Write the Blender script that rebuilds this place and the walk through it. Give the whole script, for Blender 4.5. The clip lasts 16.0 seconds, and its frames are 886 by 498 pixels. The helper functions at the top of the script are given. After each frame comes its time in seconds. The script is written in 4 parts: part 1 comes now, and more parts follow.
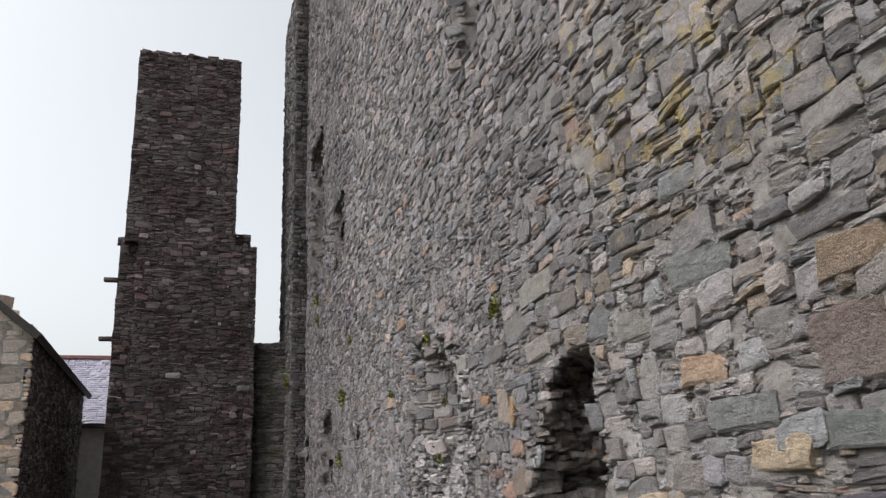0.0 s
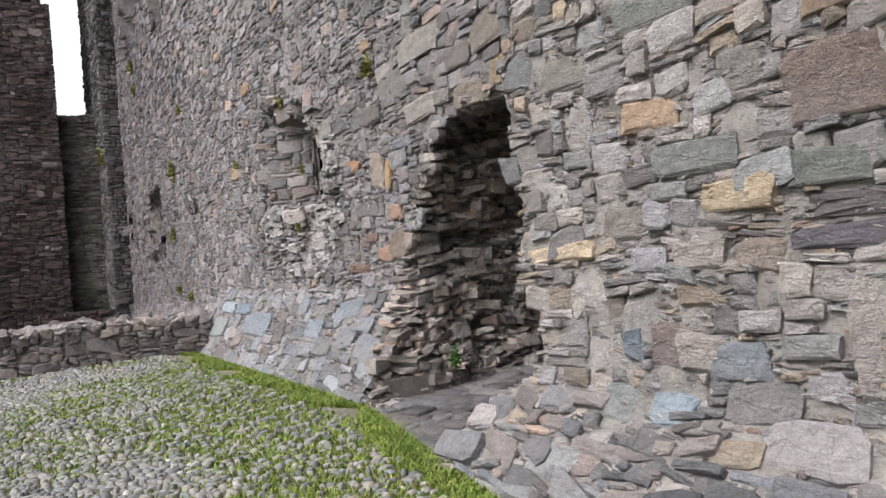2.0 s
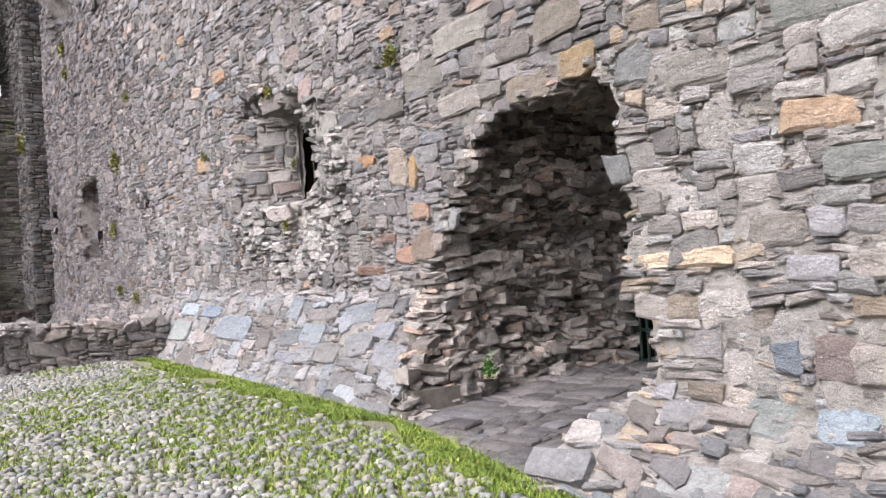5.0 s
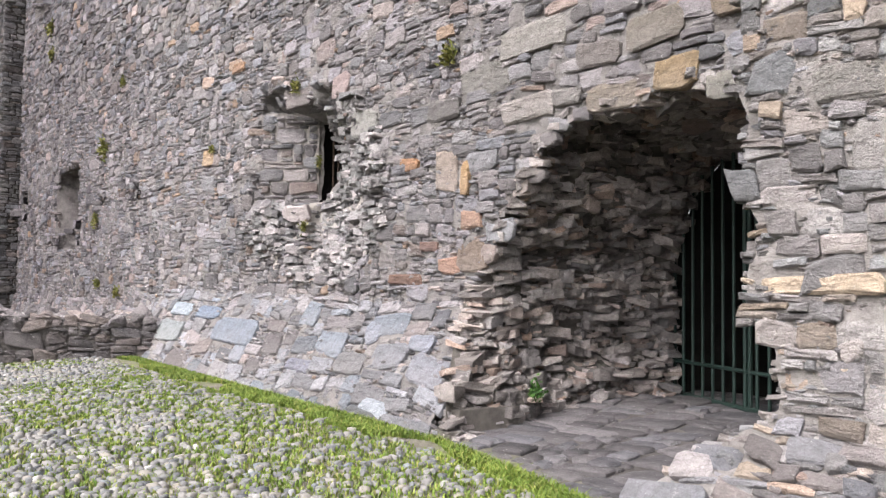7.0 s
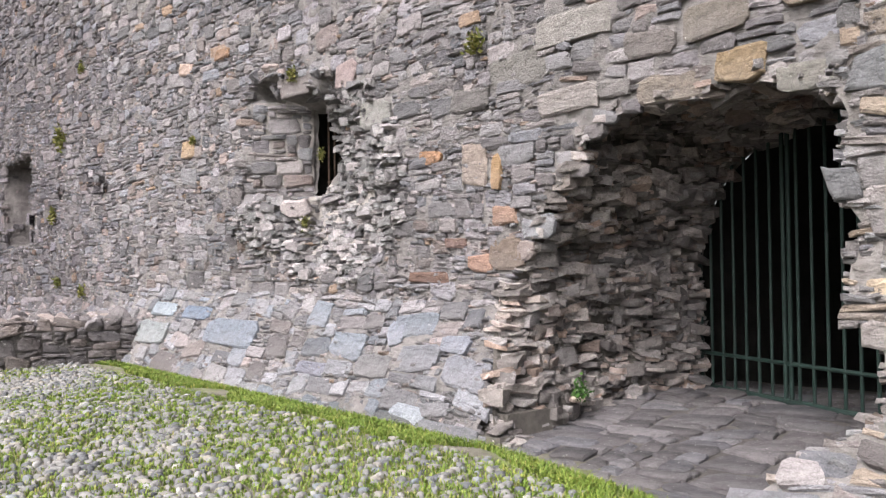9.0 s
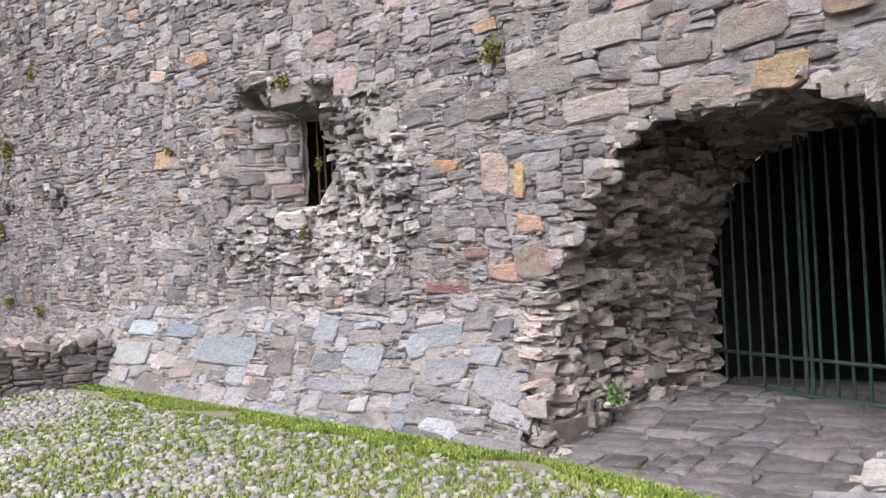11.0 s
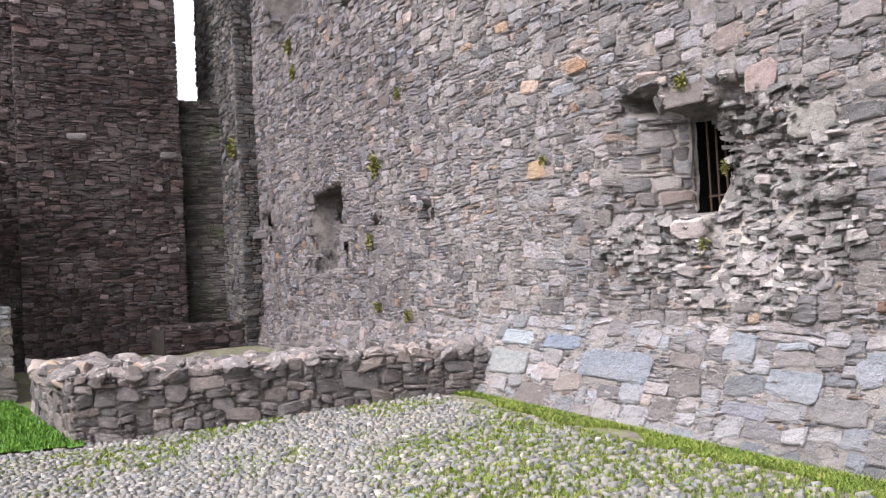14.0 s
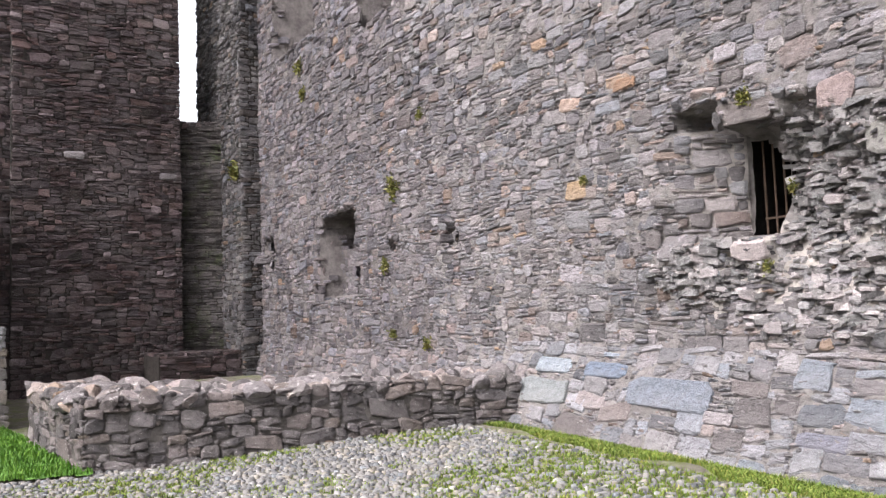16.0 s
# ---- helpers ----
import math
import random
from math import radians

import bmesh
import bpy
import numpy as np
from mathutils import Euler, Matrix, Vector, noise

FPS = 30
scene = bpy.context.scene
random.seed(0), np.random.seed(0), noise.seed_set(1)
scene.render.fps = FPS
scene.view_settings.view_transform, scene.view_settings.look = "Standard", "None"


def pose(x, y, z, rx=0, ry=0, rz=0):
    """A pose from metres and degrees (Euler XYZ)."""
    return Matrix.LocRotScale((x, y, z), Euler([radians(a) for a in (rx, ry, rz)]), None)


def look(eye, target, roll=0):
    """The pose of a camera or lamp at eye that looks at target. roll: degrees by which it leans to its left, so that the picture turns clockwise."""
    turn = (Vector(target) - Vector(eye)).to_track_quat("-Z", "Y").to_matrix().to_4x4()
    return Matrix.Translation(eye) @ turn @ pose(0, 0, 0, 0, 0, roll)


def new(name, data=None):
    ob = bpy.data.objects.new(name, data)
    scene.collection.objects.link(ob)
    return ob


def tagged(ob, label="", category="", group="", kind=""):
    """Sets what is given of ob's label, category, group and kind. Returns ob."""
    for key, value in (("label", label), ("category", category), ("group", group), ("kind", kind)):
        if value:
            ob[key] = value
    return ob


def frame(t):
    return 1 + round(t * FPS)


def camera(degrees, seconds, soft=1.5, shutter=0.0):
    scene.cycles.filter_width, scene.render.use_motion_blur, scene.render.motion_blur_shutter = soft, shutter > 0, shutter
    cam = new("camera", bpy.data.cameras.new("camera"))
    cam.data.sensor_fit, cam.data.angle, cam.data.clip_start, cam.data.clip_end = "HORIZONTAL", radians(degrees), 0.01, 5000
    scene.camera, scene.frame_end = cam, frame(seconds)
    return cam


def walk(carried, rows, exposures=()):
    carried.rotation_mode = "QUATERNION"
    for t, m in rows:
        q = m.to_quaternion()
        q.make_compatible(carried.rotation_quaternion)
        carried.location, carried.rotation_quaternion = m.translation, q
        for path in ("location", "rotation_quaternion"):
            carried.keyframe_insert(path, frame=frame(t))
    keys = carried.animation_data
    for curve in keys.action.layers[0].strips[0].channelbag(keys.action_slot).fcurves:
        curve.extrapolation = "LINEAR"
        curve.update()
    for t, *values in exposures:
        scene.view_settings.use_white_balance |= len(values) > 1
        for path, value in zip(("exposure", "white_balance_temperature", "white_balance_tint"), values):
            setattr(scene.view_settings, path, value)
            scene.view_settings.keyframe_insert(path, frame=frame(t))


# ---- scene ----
cam = camera(58.0, 16.0, soft=1.3)
PATH = [
    (0, (6.922, -2.962, 1.269), (5.105, -2.388, 1.876), -2.5),
    (0.5, (6.799, -3.154, 1.235), (4.991, -2.404, 1.644), -4.8),
    (1, (6.613, -3.207, 1.199), (4.826, -2.346, 1.451), -3.2),
    (1.5, (6.459, -3.305, 1.166), (4.751, -2.282, 1.356), -1.9),
    (2, (6.332, -3.384, 1.219), (4.6, -2.384, 1.256), -4.8),
    (2.5, (6.156, -3.505, 1.164), (4.56, -2.3, 1.2), -1.4),
    (3, (6.018, -3.704, 1.211), (4.404, -2.523, 1.237), -2.3),
    (3.5, (5.851, -3.834, 1.21), (4.181, -2.734, 1.255), -4.1),
    (3.7, (5.758, -3.821, 1.242), (4.077, -2.741, 1.316), -4.3),
    (5.8, (5.068, -4.253, 1.298), (3.518, -2.989, 1.323), -3.1),
    (6, (4.963, -4.272, 1.292), (3.404, -3.02, 1.34), -2.7),
    (6.5, (4.793, -4.453, 1.292), (3.128, -3.344, 1.325), -0.5),
    (7, (4.546, -4.493, 1.202), (3.025, -3.197, 1.29), 0.7),
    (7.5, (4.411, -4.664, 1.366), (2.975, -3.272, 1.403), -0.2),
    (8, (4.202, -4.715, 1.301), (2.735, -3.356, 1.313), -2.3),
    (8.5, (3.996, -4.782, 1.389), (2.514, -3.44, 1.441), -2.8),
    (9, (3.794, -4.921, 1.349), (2.387, -3.499, 1.389), -0.7),
    (9.5, (3.636, -5.005, 1.43), (2.355, -3.469, 1.461), -0.1),
    (9.7, (3.565, -5.062, 1.485), (2.261, -3.545, 1.482), -0.3),
    (11.8, (2.799, -5.512, 1.499), (1.549, -3.951, 1.543), -4.2),
    (12, (2.712, -5.52, 1.48), (1.37, -4.037, 1.5), -3.0),
    (12.5, (2.548, -5.612, 1.609), (1.021, -4.322, 1.67), -2.5),
    (13, (2.408, -5.844, 1.577), (0.759, -4.72, 1.698), -3.0),
    (13.5, (2.248, -5.883, 1.641), (0.576, -4.787, 1.686), -2.0),
    (14, (2.033, -6.028, 1.704), (0.325, -4.988, 1.756), -3.0),
    (14.5, (1.943, -6.233, 1.692), (0.226, -5.211, 1.767), -3.8),
    (15, (1.752, -6.334, 1.7), (-0.016, -5.401, 1.77), -5.9),
    (15.5, (1.53, -6.35, 1.731), (-0.214, -5.38, 1.853), -5.6),
    (16, (1.287, -6.368, 1.56), (-0.385, -5.278, 1.703), -2.0),
]
walk(cam, [(t, look(eye, target, roll)) for t, eye, target, roll in PATH],
     [(0, 0.61, 6450, 8), (1.5, 0.76, 6450, 8), (2.5, 1.36, 6450, 9), (3.5, 1.58, 6450, 10), (6, 1.56, 6450, 12), (9, 1.46, 6450, 12), (12.5, 1.54, 6450, 14), (13.5, 1.48, 6450, 14), (15.5, 1.61, 6450, 14), (16, 1.44, 6450, 14)])

# ---- light ----
world = bpy.data.worlds.new("overcast_sky")
scene.world = world
world.use_nodes = True
wn = world.node_tree
sky = wn.nodes.new("ShaderNodeTexSky")
sky.sky_type = "NISHITA"
sky.sun_disc = False
sky.sun_elevation = radians(52)
sky.sun_rotation = radians(178)
sky.air_density, sky.dust_density, sky.ozone_density = 1.0, 6.0, 0.6
veil = wn.nodes.new("ShaderNodeHueSaturation")
veil.inputs["Saturation"].default_value = 0.2
veil.inputs["Value"].default_value = 1.2
wn.links.new(sky.outputs[0], veil.inputs["Color"])
wn.links.new(veil.outputs[0], wn.nodes["Background"].inputs["Color"])
wn.nodes["Background"].inputs["Strength"].default_value = 0.15
sun = new("sun", bpy.data.lights.new("sun", "SUN"))
sun.data.energy, sun.data.angle, sun.data.color = 1.1, radians(25), (1.0, 0.98, 0.95)
sun.matrix_world = look((0.5, -12, 18), (0, 0, 0))


# ---- materials ----
def shade(name, rough=0.9, spec=0.3):
    m = bpy.data.materials.new(name)
    m.use_nodes = True
    nt = m.node_tree
    b = nt.nodes["Principled BSDF"]
    b.inputs["Roughness"].default_value = rough
    b.inputs["Specular IOR Level"].default_value = spec
    return m, nt, b


def mathn(nt, op, a, b=None):
    n = nt.nodes.new("ShaderNodeMath")
    n.operation = op
    for i, v in enumerate((a, b)):
        if v is None:
            continue
        if isinstance(v, (int, float)):
            n.inputs[i].default_value = v
        else:
            nt.links.new(v, n.inputs[i])
    return n.outputs[0]


def ramp(nt, fac, stops, interp="LINEAR"):
    n = nt.nodes.new("ShaderNodeValToRGB")
    n.color_ramp.interpolation = interp
    while len(n.color_ramp.elements) < len(stops):
        n.color_ramp.elements.new(0.5)
    for e, (p, c) in zip(n.color_ramp.elements, stops):
        e.position, e.color = p, (*c, 1)
    nt.links.new(fac, n.inputs[0])
    return n.outputs[0]


def noisen(nt, scale, detail=6.0, rough=0.6, stretch=(1, 1, 1)):
    co = nt.nodes.new("ShaderNodeTexCoord")
    mp = nt.nodes.new("ShaderNodeMapping")
    mp.inputs["Scale"].default_value = stretch
    nt.links.new(co.outputs["Object"], mp.inputs["Vector"])
    n = nt.nodes.new("ShaderNodeTexNoise")
    n.inputs["Scale"].default_value, n.inputs["Detail"].default_value, n.inputs["Roughness"].default_value = scale, detail, rough
    nt.links.new(mp.outputs[0], n.inputs["Vector"])
    return n.outputs["Fac"]


def mixc(nt, fac, a, b, mode="MIX"):
    n = nt.nodes.new("ShaderNodeMix")
    n.data_type, n.blend_type = "RGBA", mode
    for sock, v in ((n.inputs[0], fac), (n.inputs[6], a), (n.inputs[7], b)):
        if isinstance(v, (int, float)):
            sock.default_value = v
        elif isinstance(v, tuple):
            sock.default_value = (*v, 1)
        else:
            nt.links.new(v, sock)
    return n.outputs[2]


def bump(nt, b, height, strength, distance):
    n = nt.nodes.new("ShaderNodeBump")
    n.inputs["Strength"].default_value, n.inputs["Distance"].default_value = strength, distance
    nt.links.new(height, n.inputs["Height"])
    nt.links.new(n.outputs[0], b.inputs["Normal"])


def per_piece(nt):
    oi = nt.nodes.new("ShaderNodeObjectInfo")
    ge = nt.nodes.new("ShaderNodeNewGeometry")
    return mathn(nt, "FRACT", mathn(nt, "ADD", oi.outputs["Random"], ge.outputs["Random Per Island"]))


def stone_mat(name, tones, lichen=0.5, spots=0.62, moss=0.0, gold=0.0):
    """Split slate and rubble: a tone per stone, bedding grain, blotches, pale lichen spots."""
    m, nt, b = shade(name, 0.85, 0.3)
    r = per_piece(nt)
    col = ramp(nt, r, tones, "LINEAR")
    tone = mathn(nt, "FRACT", mathn(nt, "MULTIPLY", r, 37.7))
    v = mathn(nt, "ADD", mathn(nt, "MULTIPLY", tone, 0.95), 0.48)
    grain = noisen(nt, 12, 10, 0.78, (1, 1, 1.5))
    v = mathn(nt, "MULTIPLY", v, mathn(nt, "ADD", mathn(nt, "MULTIPLY", grain, 2.0), 0.0))
    fine = noisen(nt, 75, 6, 0.75, (1, 1, 1.3))
    v = mathn(nt, "MULTIPLY", v, mathn(nt, "ADD", mathn(nt, "MULTIPLY", fine, 1.3), 0.35))
    hsv = nt.nodes.new("ShaderNodeHueSaturation")
    nt.links.new(v, hsv.inputs["Value"])
    nt.links.new(col, hsv.inputs["Color"])
    col = mixc(nt, 1.0, hsv.outputs[0], (1.02, 0.985, 1.045), "MULTIPLY")
    co = nt.nodes.new("ShaderNodeTexCoord")
    wob = nt.nodes.new("ShaderNodeTexNoise")
    wob.inputs["Scale"].default_value, wob.inputs["Detail"].default_value = 5.0, 5.0
    nt.links.new(co.outputs["Object"], wob.inputs["Vector"])
    bent = mixc(nt, 0.22, co.outputs["Object"], wob.outputs["Color"], "ADD")
    vo = nt.nodes.new("ShaderNodeTexVoronoi")
    vo.feature = "DISTANCE_TO_EDGE"
    vo.inputs["Scale"].default_value = 6.5
    nt.links.new(bent, vo.inputs["Vector"])
    crack = ramp(nt, vo.outputs["Distance"], [(0.0, (0.42, 0.40, 0.39)), (0.02, (1, 1, 1))])
    col = mixc(nt, 0.5, col, crack, "MULTIPLY")
    wash = ramp(nt, noisen(nt, 0.9, 6, 0.65), [(0.42, (0, 0, 0)), (0.68, (1, 1, 1))])
    col = mixc(nt, mathn(nt, "MULTIPLY", wash, 0.3), col, (0.33, 0.30, 0.305))
    speck = ramp(nt, noisen(nt, 8, 6, 0.8), [(spots, (0, 0, 0)), (spots + 0.04, (1, 1, 1))])
    col = mixc(nt, mathn(nt, "MULTIPLY", speck, lichen), col, (0.55, 0.52, 0.51))
    dots = ramp(nt, noisen(nt, 38, 3, 0.7), [(0.68, (0, 0, 0)), (0.71, (1, 1, 1))])
    col = mixc(nt, mathn(nt, "MULTIPLY", dots, 0.6), col, (0.58, 0.56, 0.54))
    if moss:
        mo = ramp(nt, noisen(nt, 1.6, 6, 0.7), [(0.5, (0, 0, 0)), (0.64, (1, 1, 1))])
        col = mixc(nt, mathn(nt, "MULTIPLY", mo, moss), col, (0.07, 0.085, 0.035))
    if gold:
        co = nt.nodes.new("ShaderNodeTexCoord")
        sp = nt.nodes.new("ShaderNodeSeparateXYZ")
        nt.links.new(co.outputs["Object"], sp.inputs[0])
        high = ramp(nt, mathn(nt, "MULTIPLY", sp.outputs["Z"], 0.2), [(0.5, (0, 0, 0)), (0.6, (1, 1, 1))])
        gl = ramp(nt, noisen(nt, 4.5, 8, 0.8), [(0.53, (0, 0, 0)), (0.58, (1, 1, 1))])
        col = mixc(nt, mathn(nt, "MULTIPLY", mathn(nt, "MULTIPLY", high, gl), gold), col, (0.40, 0.30, 0.10))
    nt.links.new(col, b.inputs["Base Color"])
    cut = ramp(nt, vo.outputs["Distance"], [(0.0, (0, 0, 0)), (0.04, (0.14, 0.14, 0.14))])
    rel = mathn(nt, "ADD", cut, mathn(nt, "ADD", mathn(nt, "MULTIPLY", noisen(nt, 18, 9, 0.75, (1, 1, 1.7)), 1.6), mathn(nt, "MULTIPLY", fine, 0.7)))
    bump(nt, b, rel, 1.0, 0.03)
    return m


GREYS = [(0.0, (0.135, 0.128, 0.125)), (0.16, (0.195, 0.185, 0.18)), (0.34, (0.16, 0.165, 0.165)), (0.5, (0.22, 0.203, 0.19)),
         (0.66, (0.20, 0.19, 0.195)), (0.8, (0.165, 0.175, 0.185)), (0.9, (0.24, 0.215, 0.195)), (0.98, (0.215, 0.17, 0.145)), (1.0, (0.28, 0.20, 0.13))]
BATTER = [(0.0, (0.14, 0.147, 0.155)), (0.25, (0.215, 0.215, 0.215)), (0.5, (0.165, 0.19, 0.21)), (0.7, (0.235, 0.22, 0.215)), (0.85, (0.185, 0.193, 0.195)), (1.0, (0.25, 0.215, 0.195))]
PIER = [(0.0, (0.19, 0.187, 0.178)), (0.2, (0.27, 0.253, 0.235)), (0.4, (0.22, 0.232, 0.228)), (0.55, (0.29, 0.262, 0.232)), (0.7, (0.23, 0.232, 0.243)),
        (0.87, (0.29, 0.262, 0.23)), (0.96, (0.32, 0.262, 0.19)), (1.0, (0.28, 0.20, 0.16))]
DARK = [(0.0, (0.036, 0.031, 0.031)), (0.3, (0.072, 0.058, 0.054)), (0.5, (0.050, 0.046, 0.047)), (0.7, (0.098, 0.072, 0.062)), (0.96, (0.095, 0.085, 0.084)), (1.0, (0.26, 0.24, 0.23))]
LOW = [(0.0, (0.10, 0.093, 0.09)), (0.3, (0.165, 0.152, 0.143)), (0.55, (0.13, 0.122, 0.12)), (0.8, (0.185, 0.16, 0.146)), (0.97, (0.20, 0.17, 0.145)), (0.985, (0.27, 0.175, 0.10)), (1.0, (0.28, 0.26, 0.245))]
REVEAL = [(0.0, (0.20, 0.185, 0.17)), (0.3, (0.33, 0.30, 0.265)), (0.55, (0.26, 0.25, 0.235)), (0.8, (0.36, 0.32, 0.275)), (0.93, (0.34, 0.25, 0.19)), (1.0, (0.46, 0.42, 0.38))]
m_keep = stone_mat("keep_rubble", GREYS, 0.55, 0.63)
m_keep_left = stone_mat("darker_keep_slate", [(p, (c[0] * 0.68, c[1] * 0.66, c[2] * 0.69)) for p, c in GREYS], 0.5, 0.65)
m_batter = stone_mat("batter_slate", BATTER, 0.5, 0.66)
m_pier = stone_mat("pier_rubble", PIER, 0.5, 0.64, 0.0, 0.6)
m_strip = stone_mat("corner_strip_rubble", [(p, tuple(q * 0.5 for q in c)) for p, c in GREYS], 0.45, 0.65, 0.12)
m_foot = stone_mat("foot_rubble", [(p, tuple(q * 0.85 for q in c)) for p, c in BATTER[:4]] + [(0.85, (0.18, 0.16, 0.145)), (1.0, (0.26, 0.235, 0.22))], 0.5, 0.64)
# curtain stone darkened to carry the shade of its recess, moss over it
m_curtain = stone_mat("shaded_mossy_curtain", [(0.0, (0.028, 0.025, 0.024)), (0.5, (0.05, 0.044, 0.04)), (1.0, (0.075, 0.068, 0.062))], 0.3, 0.68, 0.6)
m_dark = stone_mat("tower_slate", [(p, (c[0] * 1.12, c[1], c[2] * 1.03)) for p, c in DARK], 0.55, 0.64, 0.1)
# LOW scaled down for shaded sides, up for the lit tops
m_low = stone_mat("low_wall_shaded_rubble", [(p, tuple(q * 0.8 for q in c)) for p, c in LOW], 0.5, 0.62)
m_cap = stone_mat("top_lit_capstone", [(p, tuple(q * 1.25 for q in c)) for p, c in LOW], 0.6, 0.58)
m_reveal = stone_mat("broken_core", REVEAL, 0.5, 0.62)
m_torn = stone_mat("torn_core", [(0, (0.16, 0.165, 0.155)), (0.35, (0.30, 0.29, 0.275)), (0.6, (0.23, 0.235, 0.225)), (0.85, (0.32, 0.30, 0.285)), (1, (0.43, 0.40, 0.38))], 0.5, 0.6)
m_sand = stone_mat("sandstone", [(0, (0.52, 0.46, 0.41)), (0.4, (0.46, 0.39, 0.33)), (0.7, (0.52, 0.38, 0.27)), (1, (0.54, 0.51, 0.48))], 0.3, 0.66)


def mortar_mat(name, base, pale):
    m, nt, b = shade(name, 0.95, 0.15)
    col = ramp(nt, noisen(nt, 5, 8, 0.7), [(0.3, base), (0.75, pale)])
    nt.links.new(col, b.inputs["Base Color"])
    bump(nt, b, noisen(nt, 30, 10, 0.8), 1.0, 0.06)
    return m


m_mortar = mortar_mat("lime_mortar", (0.13, 0.119, 0.116), (0.36, 0.334, 0.325))
m_mortar_left = mortar_mat("darker_mortar", (0.085, 0.076, 0.076), (0.235, 0.21, 0.207))
m_mortar_pale = mortar_mat("pale_lime_mortar", (0.17, 0.155, 0.145), (0.50, 0.46, 0.445))
m_lime = mortar_mat("bare_lime", (0.30, 0.27, 0.25), (0.60, 0.55, 0.52))
m_mortar_dark = mortar_mat("dark_mortar", (0.035, 0.031, 0.03), (0.085, 0.074, 0.068))
m_earth = mortar_mat("core_earth", (0.085, 0.076, 0.07), (0.24, 0.215, 0.195))


def plain_mat(name, a, bcol, scale=6, rough=0.8, rel=0.4):
    m, nt, b = shade(name, rough, 0.3)
    nt.links.new(ramp(nt, noisen(nt, scale, 6, 0.65), [(0.3, a), (0.7, bcol)]), b.inputs["Base Color"])
    bump(nt, b, noisen(nt, scale * 6, 6, 0.6), rel, 0.01)
    return m


m_gate = plain_mat("green_iron", (0.007, 0.014, 0.012), (0.013, 0.030, 0.025), 20, 0.5)
m_rust = plain_mat("rusty_iron", (0.03, 0.02, 0.016), (0.08, 0.05, 0.035), 25, 0.8)
m_render = plain_mat("pale_limewash", (0.40, 0.37, 0.35), (0.60, 0.57, 0.54), 5, 0.95)
m_trim = plain_mat("dark_timber", (0.03, 0.026, 0.024), (0.055, 0.05, 0.046), 8, 0.7)
m_flag = stone_mat("threshold_flags", [(0, (0.07, 0.067, 0.068)), (0.5, (0.105, 0.098, 0.096)), (1, (0.085, 0.086, 0.092))], 0.25, 0.68)
m_bed = mortar_mat("paving_joint", (0.07, 0.063, 0.06), (0.17, 0.155, 0.145))
# near-black stone: the lack of light in passage and slit, put into colour
m_unlit = mortar_mat("unlit_stone", (0.012, 0.011, 0.010), (0.03, 0.027, 0.025))


def slate_mat():
    m, nt, b = shade("purple_slate", 0.45, 0.5)
    r = per_piece(nt)
    nt.links.new(ramp(nt, r, [(0, (0.17, 0.16, 0.22)), (0.5, (0.22, 0.205, 0.27)), (1, (0.27, 0.26, 0.31))]), b.inputs["Base Color"])
    bump(nt, b, noisen(nt, 30, 5, 0.6), 0.3, 0.01)
    return m


m_slate = slate_mat()


def cobble_mat():
    m, nt, b = shade("cobblestone", 0.7, 0.35)
    r = per_piece(nt)
    col = ramp(nt, r, [(0, (0.055, 0.057, 0.062)), (0.2, (0.098, 0.097, 0.099)), (0.45, (0.155, 0.147, 0.14)), (0.65, (0.11, 0.105, 0.105)), (0.82, (0.18, 0.162, 0.138)), (0.93, (0.10, 0.11, 0.123)), (1, (0.28, 0.267, 0.25))])
    g = mathn(nt, "ADD", mathn(nt, "MULTIPLY", noisen(nt, 30, 6, 0.7), 0.6), 0.72)
    hsv = nt.nodes.new("ShaderNodeHueSaturation")
    nt.links.new(col, hsv.inputs["Color"])
    nt.links.new(g, hsv.inputs["Value"])
    nt.links.new(hsv.outputs[0], b.inputs["Base Color"])
    bump(nt, b, noisen(nt, 60, 5, 0.6), 0.35, 0.01)
    return m


m_cobble = cobble_mat()


def grass_mat(name, tones):
    m, nt, b = shade(name, 0.6, 0.25)
    r = per_piece(nt)
    col = ramp(nt, r, tones)
    patch = ramp(nt, noisen(nt, 2.5, 4, 0.6), [(0.35, (0.75, 0.8, 0.7)), (0.7, (1.15, 1.1, 1.0))])
    nt.links.new(mixc(nt, 1.0, col, patch, "MULTIPLY"), b.inputs["Base Color"])
    b.inputs["Subsurface Weight"].default_value = 0.0
    return m


m_grass = grass_mat("grass_blade", [(0, (0.065, 0.11, 0.016)), (0.5, (0.115, 0.165, 0.026)), (0.85, (0.17, 0.20, 0.045)), (1, (0.23, 0.21, 0.085))])
m_lawn = grass_mat("lawn_blade", [(0, (0.045, 0.115, 0.012)), (0.6, (0.065, 0.155, 0.015)), (1, (0.10, 0.19, 0.025))])
m_leaf = grass_mat("wall_plant_leaf", [(0, (0.075, 0.09, 0.022)), (0.5, (0.125, 0.125, 0.035)), (1, (0.19, 0.17, 0.065))])
m_fern = grass_mat("green_leaf", [(0, (0.025, 0.07, 0.016)), (1, (0.06, 0.13, 0.025))])


